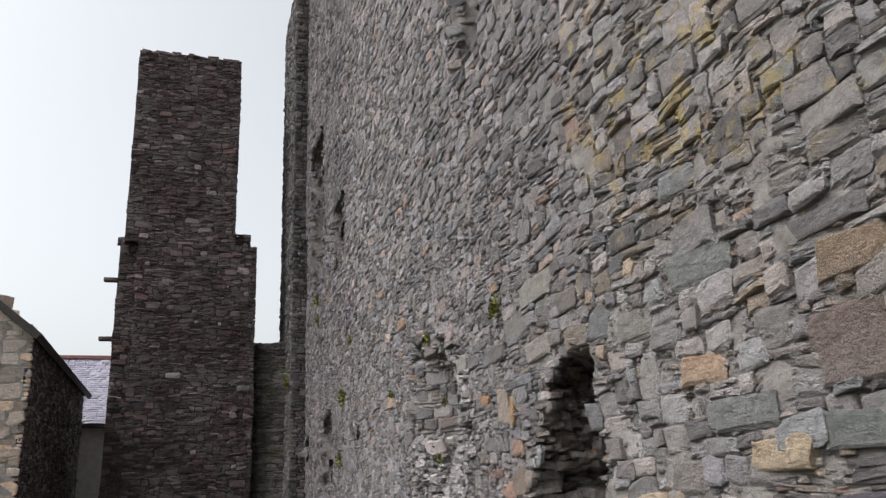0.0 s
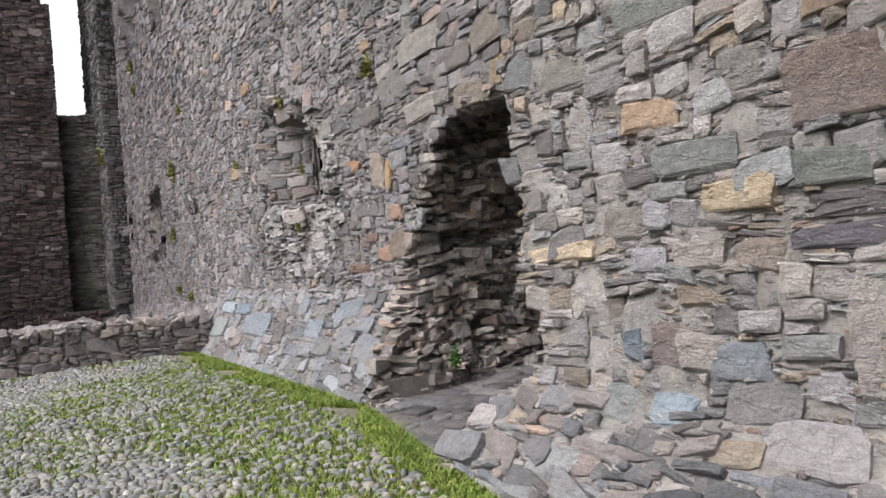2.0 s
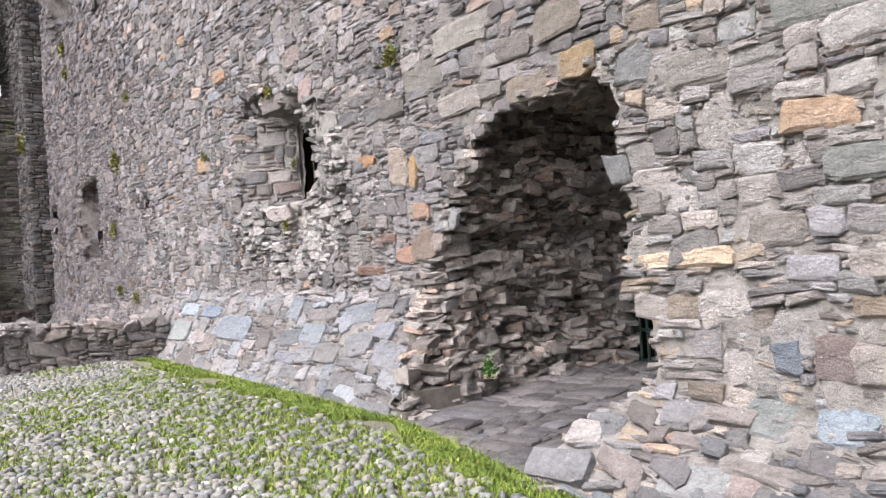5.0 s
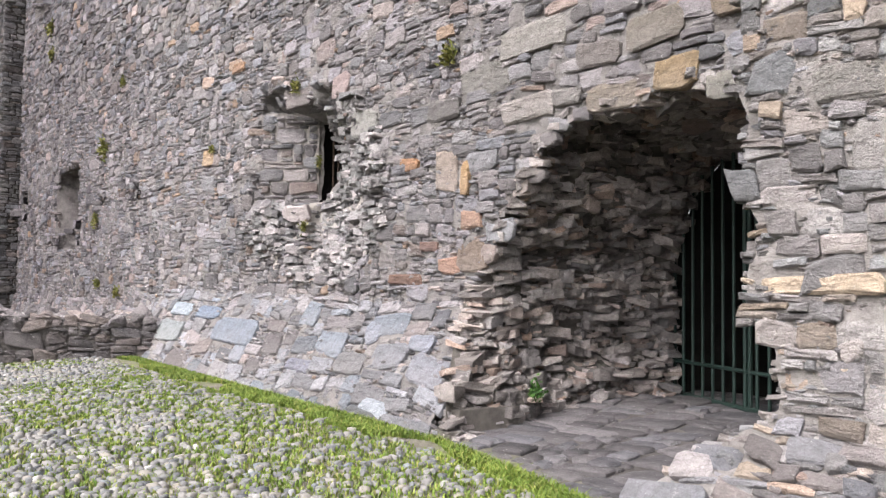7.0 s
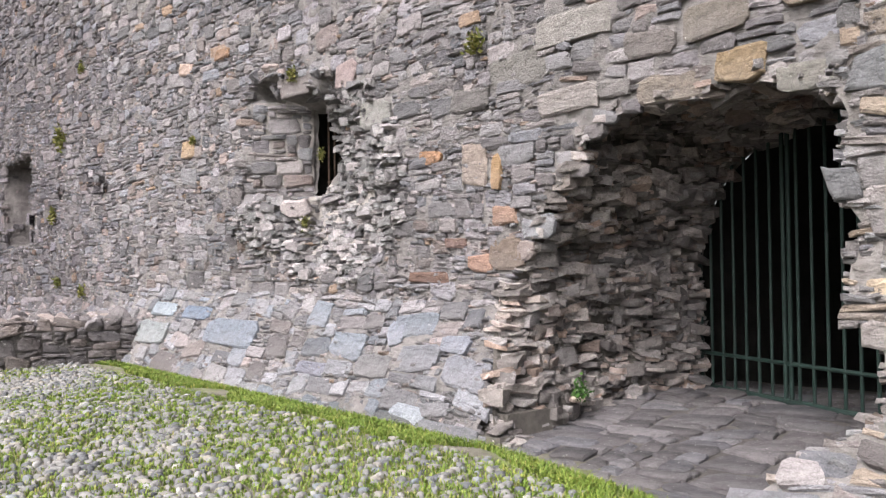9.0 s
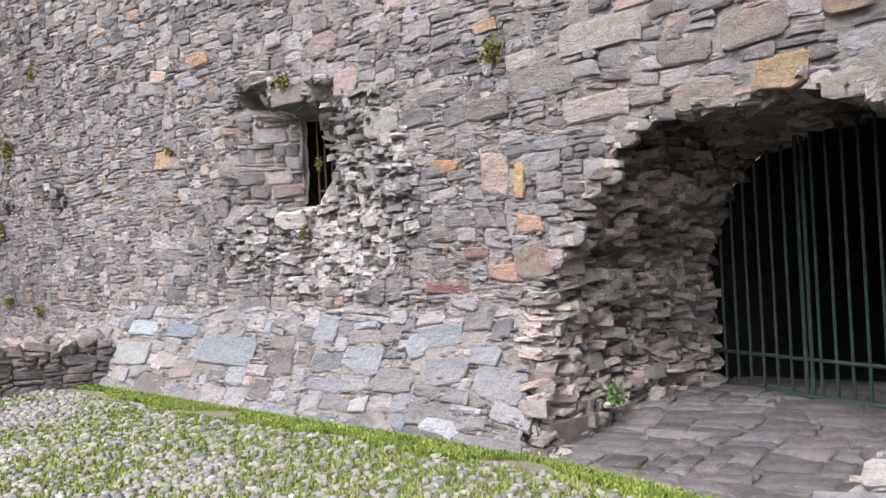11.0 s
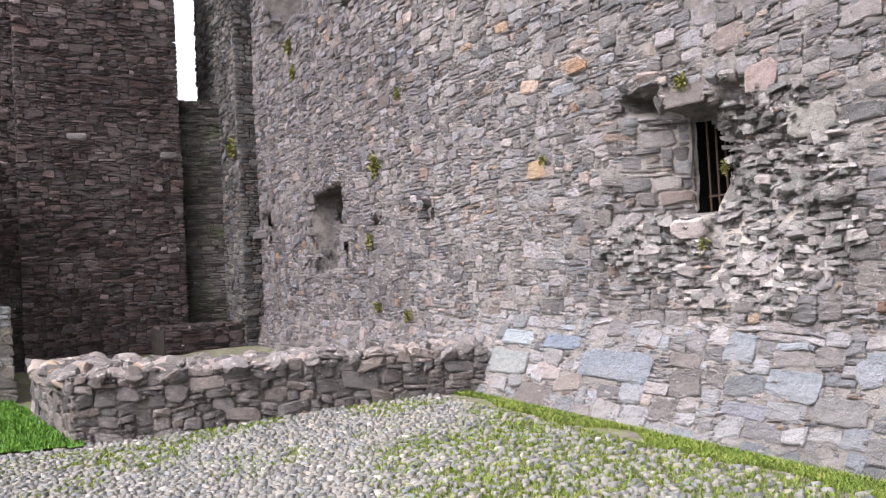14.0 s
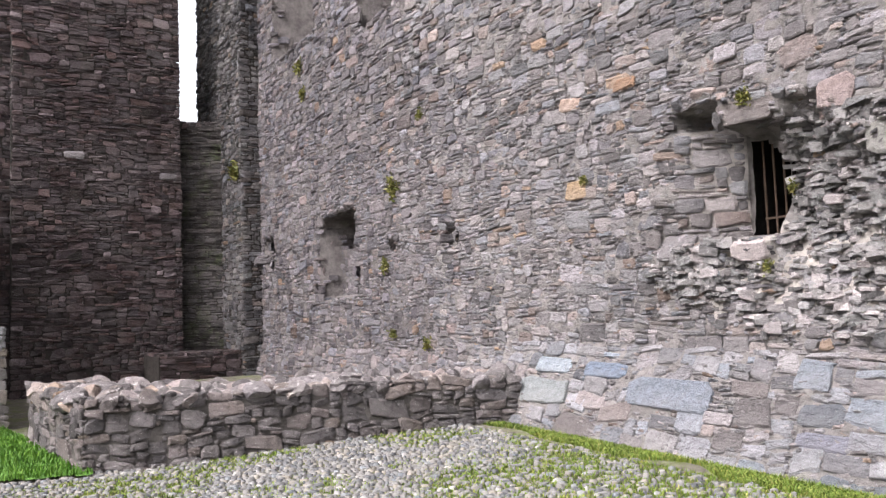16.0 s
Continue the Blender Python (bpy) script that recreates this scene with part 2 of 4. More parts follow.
def ground_mat():
    m, nt, b = shade("earth_and_moss", 0.95, 0.15)
    soil = ramp(nt, noisen(nt, 7, 8, 0.7), [(0.3, (0.075, 0.066, 0.053)), (0.7, (0.18, 0.165, 0.14))])
    moss = ramp(nt, noisen(nt, 3.1, 7, 0.7), [(0.48, (0, 0, 0)), (0.7, (1, 1, 1))])
    nt.links.new(mixc(nt, moss, soil, (0.11, 0.135, 0.035)), b.inputs["Base Color"])
    bump(nt, b, noisen(nt, 45, 6, 0.7), 0.8, 0.03)
    return m


m_ground = ground_mat()
m_lawn_soil = plain_mat("lawn_turf", (0.04, 0.10, 0.015), (0.075, 0.16, 0.025), 9, 0.9, 0.8)


# ---- builders ----
def mesh_ob(name, verts, faces, mat, parent=None, smooth=False):
    me = bpy.data.meshes.new(name)
    me.from_pydata([tuple(v) for v in verts], [], [tuple(f) for f in faces])
    me.materials.append(mat)
    if smooth:
        me.polygons.foreach_set("use_smooth", [True] * len(me.polygons))
    me.update()
    ob = new(name, me)
    if parent:
        ob.parent = parent
    return ob


def part(name, bm, mat, parent=None, label="", smooth=False):
    me = bpy.data.meshes.new(name)
    bm.to_mesh(me)
    bm.free()
    me.materials.append(mat)
    if smooth:
        me.polygons.foreach_set("use_smooth", [True] * len(me.polygons))
    ob = new(name, me)
    if parent:
        ob.parent = parent
    if label:
        ob["label"] = label
    return ob


def fast_mesh(name, V, quads_or_loops, sizes, mat, parent=None, smooth=False):
    """A mesh from arrays: V (n, 3), flat loop indices and the size of each face."""
    me = bpy.data.meshes.new(name)
    V = np.asarray(V, np.float32)
    loops = np.asarray(quads_or_loops, np.int32).ravel()
    sizes = np.asarray(sizes, np.int32)
    me.vertices.add(len(V))
    me.vertices.foreach_set("co", V.ravel())
    me.loops.add(len(loops))
    me.loops.foreach_set("vertex_index", loops)
    me.polygons.add(len(sizes))
    me.polygons.foreach_set("loop_start", np.concatenate([[0], np.cumsum(sizes)[:-1]]).astype(np.int32))
    me.polygons.foreach_set("use_smooth", np.full(len(sizes), smooth))
    me.materials.append(mat)
    me.update(calc_edges=True)
    me.validate()
    ob = new(name, me)
    if parent:
        ob.parent = parent
    return ob


def hash2(a, b):
    s = np.sin(a * 127.1 + b * 311.7) * 43758.5453
    return s - np.floor(s)


def vnoise(u, v):
    """Smooth value noise in two dimensions, 0 to 1."""
    u, v = np.asarray(u, float), np.asarray(v, float)
    iu, iv = np.floor(u), np.floor(v)
    fu, fv = u - iu, v - iv
    fu, fv = fu * fu * (3 - 2 * fu), fv * fv * (3 - 2 * fv)
    return (hash2(iu, iv) * (1 - fu) + hash2(iu + 1, iv) * fu) * (1 - fv) + (hash2(iu, iv + 1) * (1 - fu) + hash2(iu + 1, iv + 1) * fu) * fv


def lay(width, height, cu, cv, sizes, seed):
    """Random rubble: rectangles (u0, v0, u1, v1) that fill a face, large stones first come, small ones fill."""
    rng = random.Random(seed)
    nu, nv = int(math.ceil(width / cu)), int(math.ceil(height / cv))
    taken = np.zeros((nv + 8, nu + 16), bool)
    out = []
    weights = [s[2] for s in sizes]
    for j in range(nv):
        i = 0
        row = taken[j]
        while i < nu:
            if row[i]:
                i += 1
                continue
            w, h, _ = rng.choices(sizes, weights)[0]
            k = 1
            while k < w and i + k < nu and not row[i + k]:
                k += 1
            w = k
            h = min(h, max(1, w), nv - j)
            for q in range(1, h):
                if taken[j + q, i:i + w].any():
                    h = q
                    break
            taken[j:j + h, i:i + w] = True
            out.append((i * cu, j * cv, (i + w) * cu, (j + h) * cv))
            i += w
    return np.array(out)


RUBBLE = [(2, 1, 8), (3, 1, 12), (4, 1, 11), (5, 1, 7), (7, 1, 3), (2, 2, 7), (3, 2, 10), (4, 2, 9), (5, 2, 5), (4, 3, 4), (5, 3, 3), (6, 3, 2), (3, 3, 3), (7, 4, 0.8), (2, 3, 1.5)]
COARSE = [(3, 2, 6), (4, 2, 8), (5, 2, 5), (4, 3, 8), (5, 3, 7), (6, 3, 5), (3, 3, 5), (7, 4, 3), (8, 4, 2), (3, 1, 5), (4, 1, 4), (2, 3, 3), (4, 5, 2)]
THIN = [(3, 1, 12), (5, 1, 12), (7, 1, 8), (9, 1, 4), (4, 2, 6), (6, 2, 5), (3, 2, 4), (2, 1, 5)]


def stones(rects, place, seed, gap=0.012, proud=(0.0, 0.035), warp=0.03, keep=None, tilt=0.12, rake=0.0, cut_by=(0.12, 0.62)):
    """Eight-sided stones on a face. place(u, v) -> points and the two tangents and normal. Returns verts (n, 24, 3)."""
    rng = np.random.default_rng(seed)
    r = rects
    cu, cv = (r[:, 0] + r[:, 2]) / 2, (r[:, 1] + r[:, 3]) / 2
    if keep is not None:
        ok = keep(cu, cv)
        r, cu, cv = r[ok], cu[ok], cv[ok]
    n = len(r)
    hw, hh = (r[:, 2] - r[:, 0]) / 2, (r[:, 3] - r[:, 1]) / 2
    cut = rng.uniform(*cut_by, (n, 4, 2))
    corner = [(-1, -1), (1, -1), (1, 1), (-1, 1)]
    du, dv = np.zeros((n, 8)), np.zeros((n, 8))
    for k, (sx, sy) in enumerate(corner):
        a, b = 2 * k, 2 * k + 1
        first_u = sx * sy > 0
        cxu, cyv = cut[:, k, 0] * np.minimum(hw, hh * 1.5), cut[:, k, 1] * hh * 0.8
        pu = np.stack([sx * hw, sx * (hw - cxu)], 1)
        pv = np.stack([sy * (hh - cyv), sy * hh], 1)
        if not first_u:
            pu, pv = pu[:, ::-1], pv[:, ::-1]
        du[:, a:b + 1], dv[:, a:b + 1] = pu, pv
    du += rng.uniform(-0.24, 0.24, (n, 8)) * np.minimum(hw, hh)[:, None]
    dv += rng.uniform(-0.22, 0.22, (n, 8)) * hh[:, None]
    du -= np.sign(du) * gap * rng.uniform(0.3, 1.2, (n, 1))
    dv -= np.sign(dv) * gap * 0.6 * rng.uniform(0.2, 1.2, (n, 1))
    dv += du * rake * rng.uniform(-1, 1, (n, 1))
    U, W = cu[:, None] + du, cv[:, None] + dv
    wu = (vnoise(U * 1.3 + seed, W * 1.7) - 0.5) * 2 * warp
    wv = (vnoise(U * 1.1 + 9.1, W * 2.3 + seed) - 0.5) * 2 * warp + (vnoise(U * 4 + 3, W * 5) - 0.5) * 0.025
    o, tu, tv, nn = place(cu, cv)
    out = rng.uniform(*proud, n)[:, None]
    ta, tb = rng.uniform(-tilt, tilt, (n, 1)), rng.uniform(-tilt, tilt, (n, 1))
    front = out + ta * du + tb * dv + rng.uniform(-0.006, 0.006, (n, 8))
    shrink = 1 - np.minimum(0.4, 0.016 / np.maximum(np.minimum(hw, hh), 0.02))[:, None] * rng.uniform(0.4, 1.8, (n, 8))
    rim = front - 0.012 * rng.uniform(0.5, 1.6, (n, 8))
    def at(fu, fv, d):
        return o[:, None] + tu[:, None] * (fu + wu)[..., None] + tv[:, None] * (fv + wv)[..., None] + nn[:, None] * d[..., None]
    back = at(du, dv, np.full((n, 8), -0.05))
    cap = at(du * shrink, dv * shrink, front)
    return np.concatenate([back, at(du, dv, rim), cap], 1), o


SIDES = np.array([[q + k, q + (k + 1) % 8, q + 8 + (k + 1) % 8, q + 8 + k] for q in (0, 8) for k in range(8)])
CAP = np.arange(16, 24)


def set_stones(V, mat, parent, single=None, name="stone"):
    """Stones under a wall: those picked by single are objects of their own, the rest one mesh."""
    n = len(V)
    idx = np.zeros(n, bool) if single is None else single
    picked = np.flatnonzero(idx)[:300]
    rest = np.ones(n, bool)
    rest[picked] = False
    loops1 = np.concatenate([SIDES.ravel(), CAP])
    sizes1 = np.array([4] * 16 + [8])
    for i in picked:
        c = V[i].mean(0)
        ob = fast_mesh(name, V[i] - c, loops1, sizes1, mat, parent)
        ob.location = c
    R = V[rest]
    m = len(R)
    if m:
        loops = (loops1[None] + 24 * np.arange(m)[:, None]).ravel()
        ob = fast_mesh("rubble_masonry", R.reshape(-1, 3), loops, np.tile(sizes1, m), mat, parent)
        tagged(ob, kind="stuff")


def flat_face(origin, uvec, vvec):
    """place() for a flat face from its lower corner and its two directions; the normal is u x v."""
    o, tu, tv = (np.array(q, float) for q in (origin, uvec, vvec))
    tu, tv = tu / np.linalg.norm(tu), tv / np.linalg.norm(tv)
    nn = np.cross(tu, tv)
    nn /= np.linalg.norm(nn)

    def place(u, v):
        p = o + np.multiply.outer(u, tu) + np.multiply.outer(v, tv)
        return p, np.broadcast_to(tu, p.shape), np.broadcast_to(tv, p.shape), np.broadcast_to(nn, p.shape)
    return place


def shards(at, normal, seed, width=(0.06, 0.26), height=(0.025, 0.085), push=0.035, tilt=0.16):
    """Flat-bedded broken stones that stick out of a torn face: six-sided slabs (n, 12, 3) near the points given."""
    r = np.random.default_rng(seed)
    n = len(at)
    w = r.uniform(0, 1, n) ** 1.8 * (width[1] - width[0]) + width[0]
    dep = w * r.uniform(0.6, 1.1, n)
    h = (r.uniform(0, 1, n) ** 1.5 * (height[1] - height[0]) + height[0]) * (0.75 + 0.5 * (w > np.mean(width)))
    yaw = r.uniform(0, 2 * np.pi, n)
    ang = np.arange(6) * np.pi / 3 + r.uniform(-0.35, 0.35, (n, 6))
    rad = r.uniform(0.72, 1.15, (n, 6))
    px, py = np.cos(ang) * rad * w[:, None] / 2, np.sin(ang) * rad * dep[:, None] / 2
    qx, qy = px * np.cos(yaw)[:, None] - py * np.sin(yaw)[:, None], px * np.sin(yaw)[:, None] + py * np.cos(yaw)[:, None]
    ta, tb = r.uniform(-tilt, tilt, (n, 1)), r.uniform(-tilt, tilt, (n, 1))
    sway = qx * ta + qy * tb
    taper = r.uniform(0.7, 1.0, (n, 6))
    half = h[:, None] / 2 * r.uniform(0.45, 1.25, (n, 6))
    a = np.stack([qx * taper, qy * taper, sway - half], -1)
    taper = r.uniform(0.7, 1.0, (n, 6))
    b = np.stack([qx * taper, qy * taper, sway + half * r.uniform(0.5, 1.2, (n, 6))], -1)
    c = at + normal * (r.uniform(-1.6, 0.8, n) * push)[:, None]
    return np.concatenate([a, b], 1) + c[:, None]


SHARD = np.concatenate([np.arange(6)[::-1], np.arange(6, 12), np.array([[k, (k + 1) % 6, 6 + (k + 1) % 6, 6 + k] for k in range(6)]).ravel()])
SHARD_SIZES = np.array([6, 6] + [4] * 6)
rng0 = np.random.default_rng(404)


def set_shards(V, mat, parent, picked=0, name="broken_stone"):
    """The first picked shards are objects of their own, the rest one mesh."""
    for q in V[:picked]:
        c = q.mean(0)
        fast_mesh(name, q - c, SHARD, SHARD_SIZES, mat, parent).location = c
    R = V[picked:]
    if len(R):
        loops = (SHARD[None] + 12 * np.arange(len(R))[:, None]).ravel()
        tagged(fast_mesh("broken_core", R.reshape(-1, 3), loops, np.tile(SHARD_SIZES, len(R)), mat, parent), kind="stuff")


def prism(name, pts, z0, z1, mat, parent=None, label=""):
    """An upright block on a plan of points, counter-clockwise."""
    n = len(pts)
    v = [(x, y, z0) for x, y in pts] + [(x, y, z1) for x, y in pts]
    f = [tuple(range(n))[::-1], tuple(range(n, 2 * n))] + [(i, (i + 1) % n, n + (i + 1) % n, n + i) for i in range(n)]
    ob = mesh_ob(name, v, f, mat, parent)
    if label:
        ob["label"] = label
    return ob


def inside(px, py, poly):
    """Which points lie in a polygon."""
    px, py = np.asarray(px), np.asarray(py)
    hit = np.zeros(px.shape, bool)
    j = len(poly) - 1
    for i in range(len(poly)):
        (xi, yi), (xj, yj) = poly[i], poly[j]
        cross = ((yi > py) != (yj > py)) & (px < (xj - xi) * (py - yi) / ((yj - yi) or 1e-9) + xi)
        hit ^= cross
        j = i
    return hit


def blades(name, xy, z, mat, seed, height=(0.03, 0.07), width=0.006, lean=0.5, parent=None):
    rng = np.random.default_rng(seed)
    n = len(xy)
    a = rng.uniform(0, 2 * np.pi, n)
    h = rng.uniform(*height, n)
    d = np.stack([np.cos(a), np.sin(a)], 1)
    s = np.stack([-d[:, 1], d[:, 0]], 1) * width * rng.uniform(0.6, 1.4, (n, 1))
    l = d * (h * rng.uniform(0.1, lean, n))[:, None]
    V = np.zeros((n, 5, 3))
    V[:, 0, :2], V[:, 1, :2] = xy - s, xy + s
    V[:, 2, :2], V[:, 3, :2] = xy + l * 0.4 + s * 0.8, xy + l * 0.4 - s * 0.8
    V[:, 4, :2] = xy + l * 1.3
    zz = np.broadcast_to(z, n)
    V[:, 0, 2] = V[:, 1, 2] = zz - 0.01
    V[:, 2, 2] = V[:, 3, 2] = zz + h * 0.6
    V[:, 4, 2] = zz + h
    loops = (np.array([0, 1, 2, 3, 3, 2, 4])[None] + 5 * np.arange(n)[:, None]).ravel()
    return fast_mesh(name, V.reshape(-1, 3), loops, np.tile([4, 3], n), mat, parent)


# ---- the plan ----
def smooth01(a, b, x):
    t = np.clip((x - a) / (b - a), 0, 1)
    return t * t * (3 - 2 * t)


DOOR = [(-0.05, -0.3), (-0.25, 0.35), (-0.36, 0.78), (-0.45, 1.1), (-0.12, 1.5), (0.03, 1.9), (0.28, 2.0), (0.42, 2.27), (0.62, 2.43), (1.1, 2.45), (1.45, 2.48), (1.8, 2.53), (2.1, 2.36), (2.6, 2.3), (2.6, -0.3)]
KEEP_X0, KEEP_X1, KEEP_H = -16.05, 2.45, 18.0


def pit(x, z, x0, x1, z0, z1, e=0.05):
    return smooth01(x0 - e, x0 + e, x) * (1 - smooth01(x1 - e, x1 + e, x)) * smooth01(z0 - e, z0 + e, z) * (1 - smooth01(z1 - e, z1 + e, z))


def keep_depth(x, z):
    """How far the face of the keep lies behind its plane (y) at x, z."""
    x, z = np.asarray(x, float), np.asarray(z, float)
    y = (vnoise(x * 0.5, z * 0.5) - 0.5) * 0.08
    # the sloping foot
    y = y - 0.60 * np.clip((1.08 - z) / 1.08, 0, 1.2) * smooth01(-7.6, -6.6, x)
    y = y - 0.25 * np.clip((0.9 - z) / 0.9, 0, 1.2) * (1 - smooth01(-7.6, -6.6, x))
    # the broken recess: a splayed jamb, a slit at its end and a torn side beyond
    rag = (vnoise(x * 5, z * 5) - 0.5) * 0.25 + (vnoise(x * 13, z * 13) - 0.5) * 0.12
    top = np.where(x < -3.62, 3.43, np.where(x < -2.95, 3.16, np.where(x < -2.55, 3.30, 3.02 - 0.7 * np.clip(x + 2.55, 0, 1)))) + rag * 0.1
    low = 2.12 - 0.15 * np.clip((x + 3.3) / 0.6, 0, 1)
    wide = pit(x + rag * 0.15, z, -4.2 - 0.25 * smooth01(2.6, 2.2, z), -3.3, 0, 99, 0.03) * (1 - smooth01(-0.03, 0.03, z - top)) * smooth01(-0.05, 0.05, z - low)
    y = y + (0.06 + 0.56 * np.clip((x + 4.2) / 0.62, 0, 1)) * wide
    span = smooth01(-3.34, -3.28, x) * (1 - smooth01(-0.04, 0.04, z - top))
    out = np.hypot((x + 3.28) / 1.35, (z - 2.55) / 1.1) + rag * 0.9
    y = y + 0.62 * np.clip(1.05 - out, 0, 1) * span
    scar = smooth01(1.0, 0.45, np.hypot((x + 2.75) / 1.25, (z - 1.75) / 0.62) + rag)
    y = y + 0.16 * scar * (1 - wide) * (1 - span * np.clip(1.05 - out, 0, 1))
    # the hollow behind the broken lintel
    y = y + 0.4 * pit(x, z, -4.16, -3.64, 3.22, 3.43, 0.03)
    # windows, slits and put-log holes
    for x0, x1, z0, z1, d in WINDOWS:
        y = y + d * pit(x, z, x0, x1, z0, z1, 0.035)
    return y


WINDOWS = [(-12.7, -11.32, 1.8, 3.26, 0.42), (-12.55, -11.36, 2.75, 3.30, 0.95), (-8.37, -8.18, 2.44, 2.66, 0.5), (-10.17, -9.97, 2.46, 2.63, 0.4),
           (-15.8, -15.36, 2.58, 3.2, 0.6), (-15.1, -12.9, 7.1, 11.2, 1.4), (-10.9, -9.7, 6.5, 8.0, 1.2), (-1.5, -0.72, 6.5, 8.2, 0.35)]


def keep_place(u, v):
    x, z = u + KEEP_X0, v - 0.3
    y = keep_depth(x, z)
    gx = np.clip((keep_depth(x + 0.08, z) - keep_depth(x - 0.08, z)) / 0.16, -1.4, 1.4)
    gz = np.clip((keep_depth(x, z + 0.08) - keep_depth(x, z - 0.08)) / 0.16, -0.9, 0.9)
    o = np.stack([x, y, z], -1)
    tu = np.stack([np.ones_like(x), gx, np.zeros_like(x)], -1)
    tv = np.stack([np.zeros_like(x), gz, np.ones_like(x)], -1)
    tu /= np.linalg.norm(tu, axis=-1, keepdims=True)
    tv /= np.linalg.norm(tv, axis=-1, keepdims=True)
    nn = np.cross(tu, tv)
    return o, tu, tv, nn


def sheet(name, us, vs, point, mat, parent=None, hole=None, smooth=True):
    """A grid surface through point(u, v), with the cells that hole(u, v) names left out."""
    U, W = np.meshgrid(us, vs, indexing="ij")
    V = point(U, W)
    nu, nv = len(us), len(vs)
    a = (np.arange(nu - 1)[:, None] * nv + np.arange(nv - 1)[None]).ravel()
    quads = np.stack([a, a + nv, a + nv + 1, a + 1], 1)
    if hole is not None:
        cu = (U[:-1, :-1] + U[1:, 1:]).ravel() / 2
        cv = (W[:-1, :-1] + W[1:, 1:]).ravel() / 2
        quads = quads[~hole(cu, cv)]
    return fast_mesh(name, V.reshape(-1, 3), quads.ravel(), np.full(len(quads), 4), mat, parent, smooth)


# ---- the keep: long wall ----
keep = tagged(new("wall_keep"), "tall grey rubble stone castle wall with a sloping foot", "wall", kind="structure")
us = np.concatenate([np.arange(KEEP_X0, -8, 0.10), np.arange(-8, KEEP_X1 + 0.05, 0.05)])
vs = np.concatenate([np.arange(-0.3, 4.2, 0.05), np.arange(4.2, KEEP_H + 0.1, 0.1)])


def keep_back(x, z):
    y = keep_depth(x, z) + 0.014 + (vnoise(x * 22, z * 22) - 0.5) * 0.025 + (vnoise(x * 7, z * 7) - 0.5) * 0.05
    return np.stack([x, y, z], -1)


# mortar is darker left of this edge
EDGE_LEFT = us[np.searchsorted(us, -8.9)]
sheet("mortar_bed", us[us <= EDGE_LEFT], vs, keep_back, m_mortar_left, keep)
SLIT = [(-3.66, 2.16), (-3.27, 2.16), (-3.27, 2.75), (-3.40, 3.0), (-3.55, 3.1), (-3.66, 3.1)]
sheet("mortar_bed", us[us >= EDGE_LEFT], vs, keep_back, m_mortar, keep, lambda x, z: inside(x, z, DOOR) | inside(x, z, SLIT))
# black box added behind the slit, its darkness painted on
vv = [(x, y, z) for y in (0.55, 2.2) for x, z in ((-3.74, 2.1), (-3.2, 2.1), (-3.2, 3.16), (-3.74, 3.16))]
mesh_ob("slit_lining", vv, [(0, 1, 5, 4), (1, 2, 6, 5), (2, 3, 7, 6), (3, 0, 4, 7), (4, 5, 6, 7)], m_unlit, keep)
rects = lay(KEEP_X1 - KEEP_X0, KEEP_H + 0.3, 0.062, 0.052, RUBBLE, 3)
cx, cz = (rects[:, 0] + rects[:, 2]) / 2 + KEEP_X0, (rects[:, 1] + rects[:, 3]) / 2 - 0.3
rects = rects[~inside(cx, cz, DOOR) & ~((cx > -4.2) & (cx < -3.2) & (cz > 2.12) & (cz < 3.2))]
cx, cz = (rects[:, 0] + rects[:, 2]) / 2 + KEEP_X0, (rects[:, 1] + rects[:, 3]) / 2 - 0.3
foot = (cz < 1.05) & (cx > -6.9)
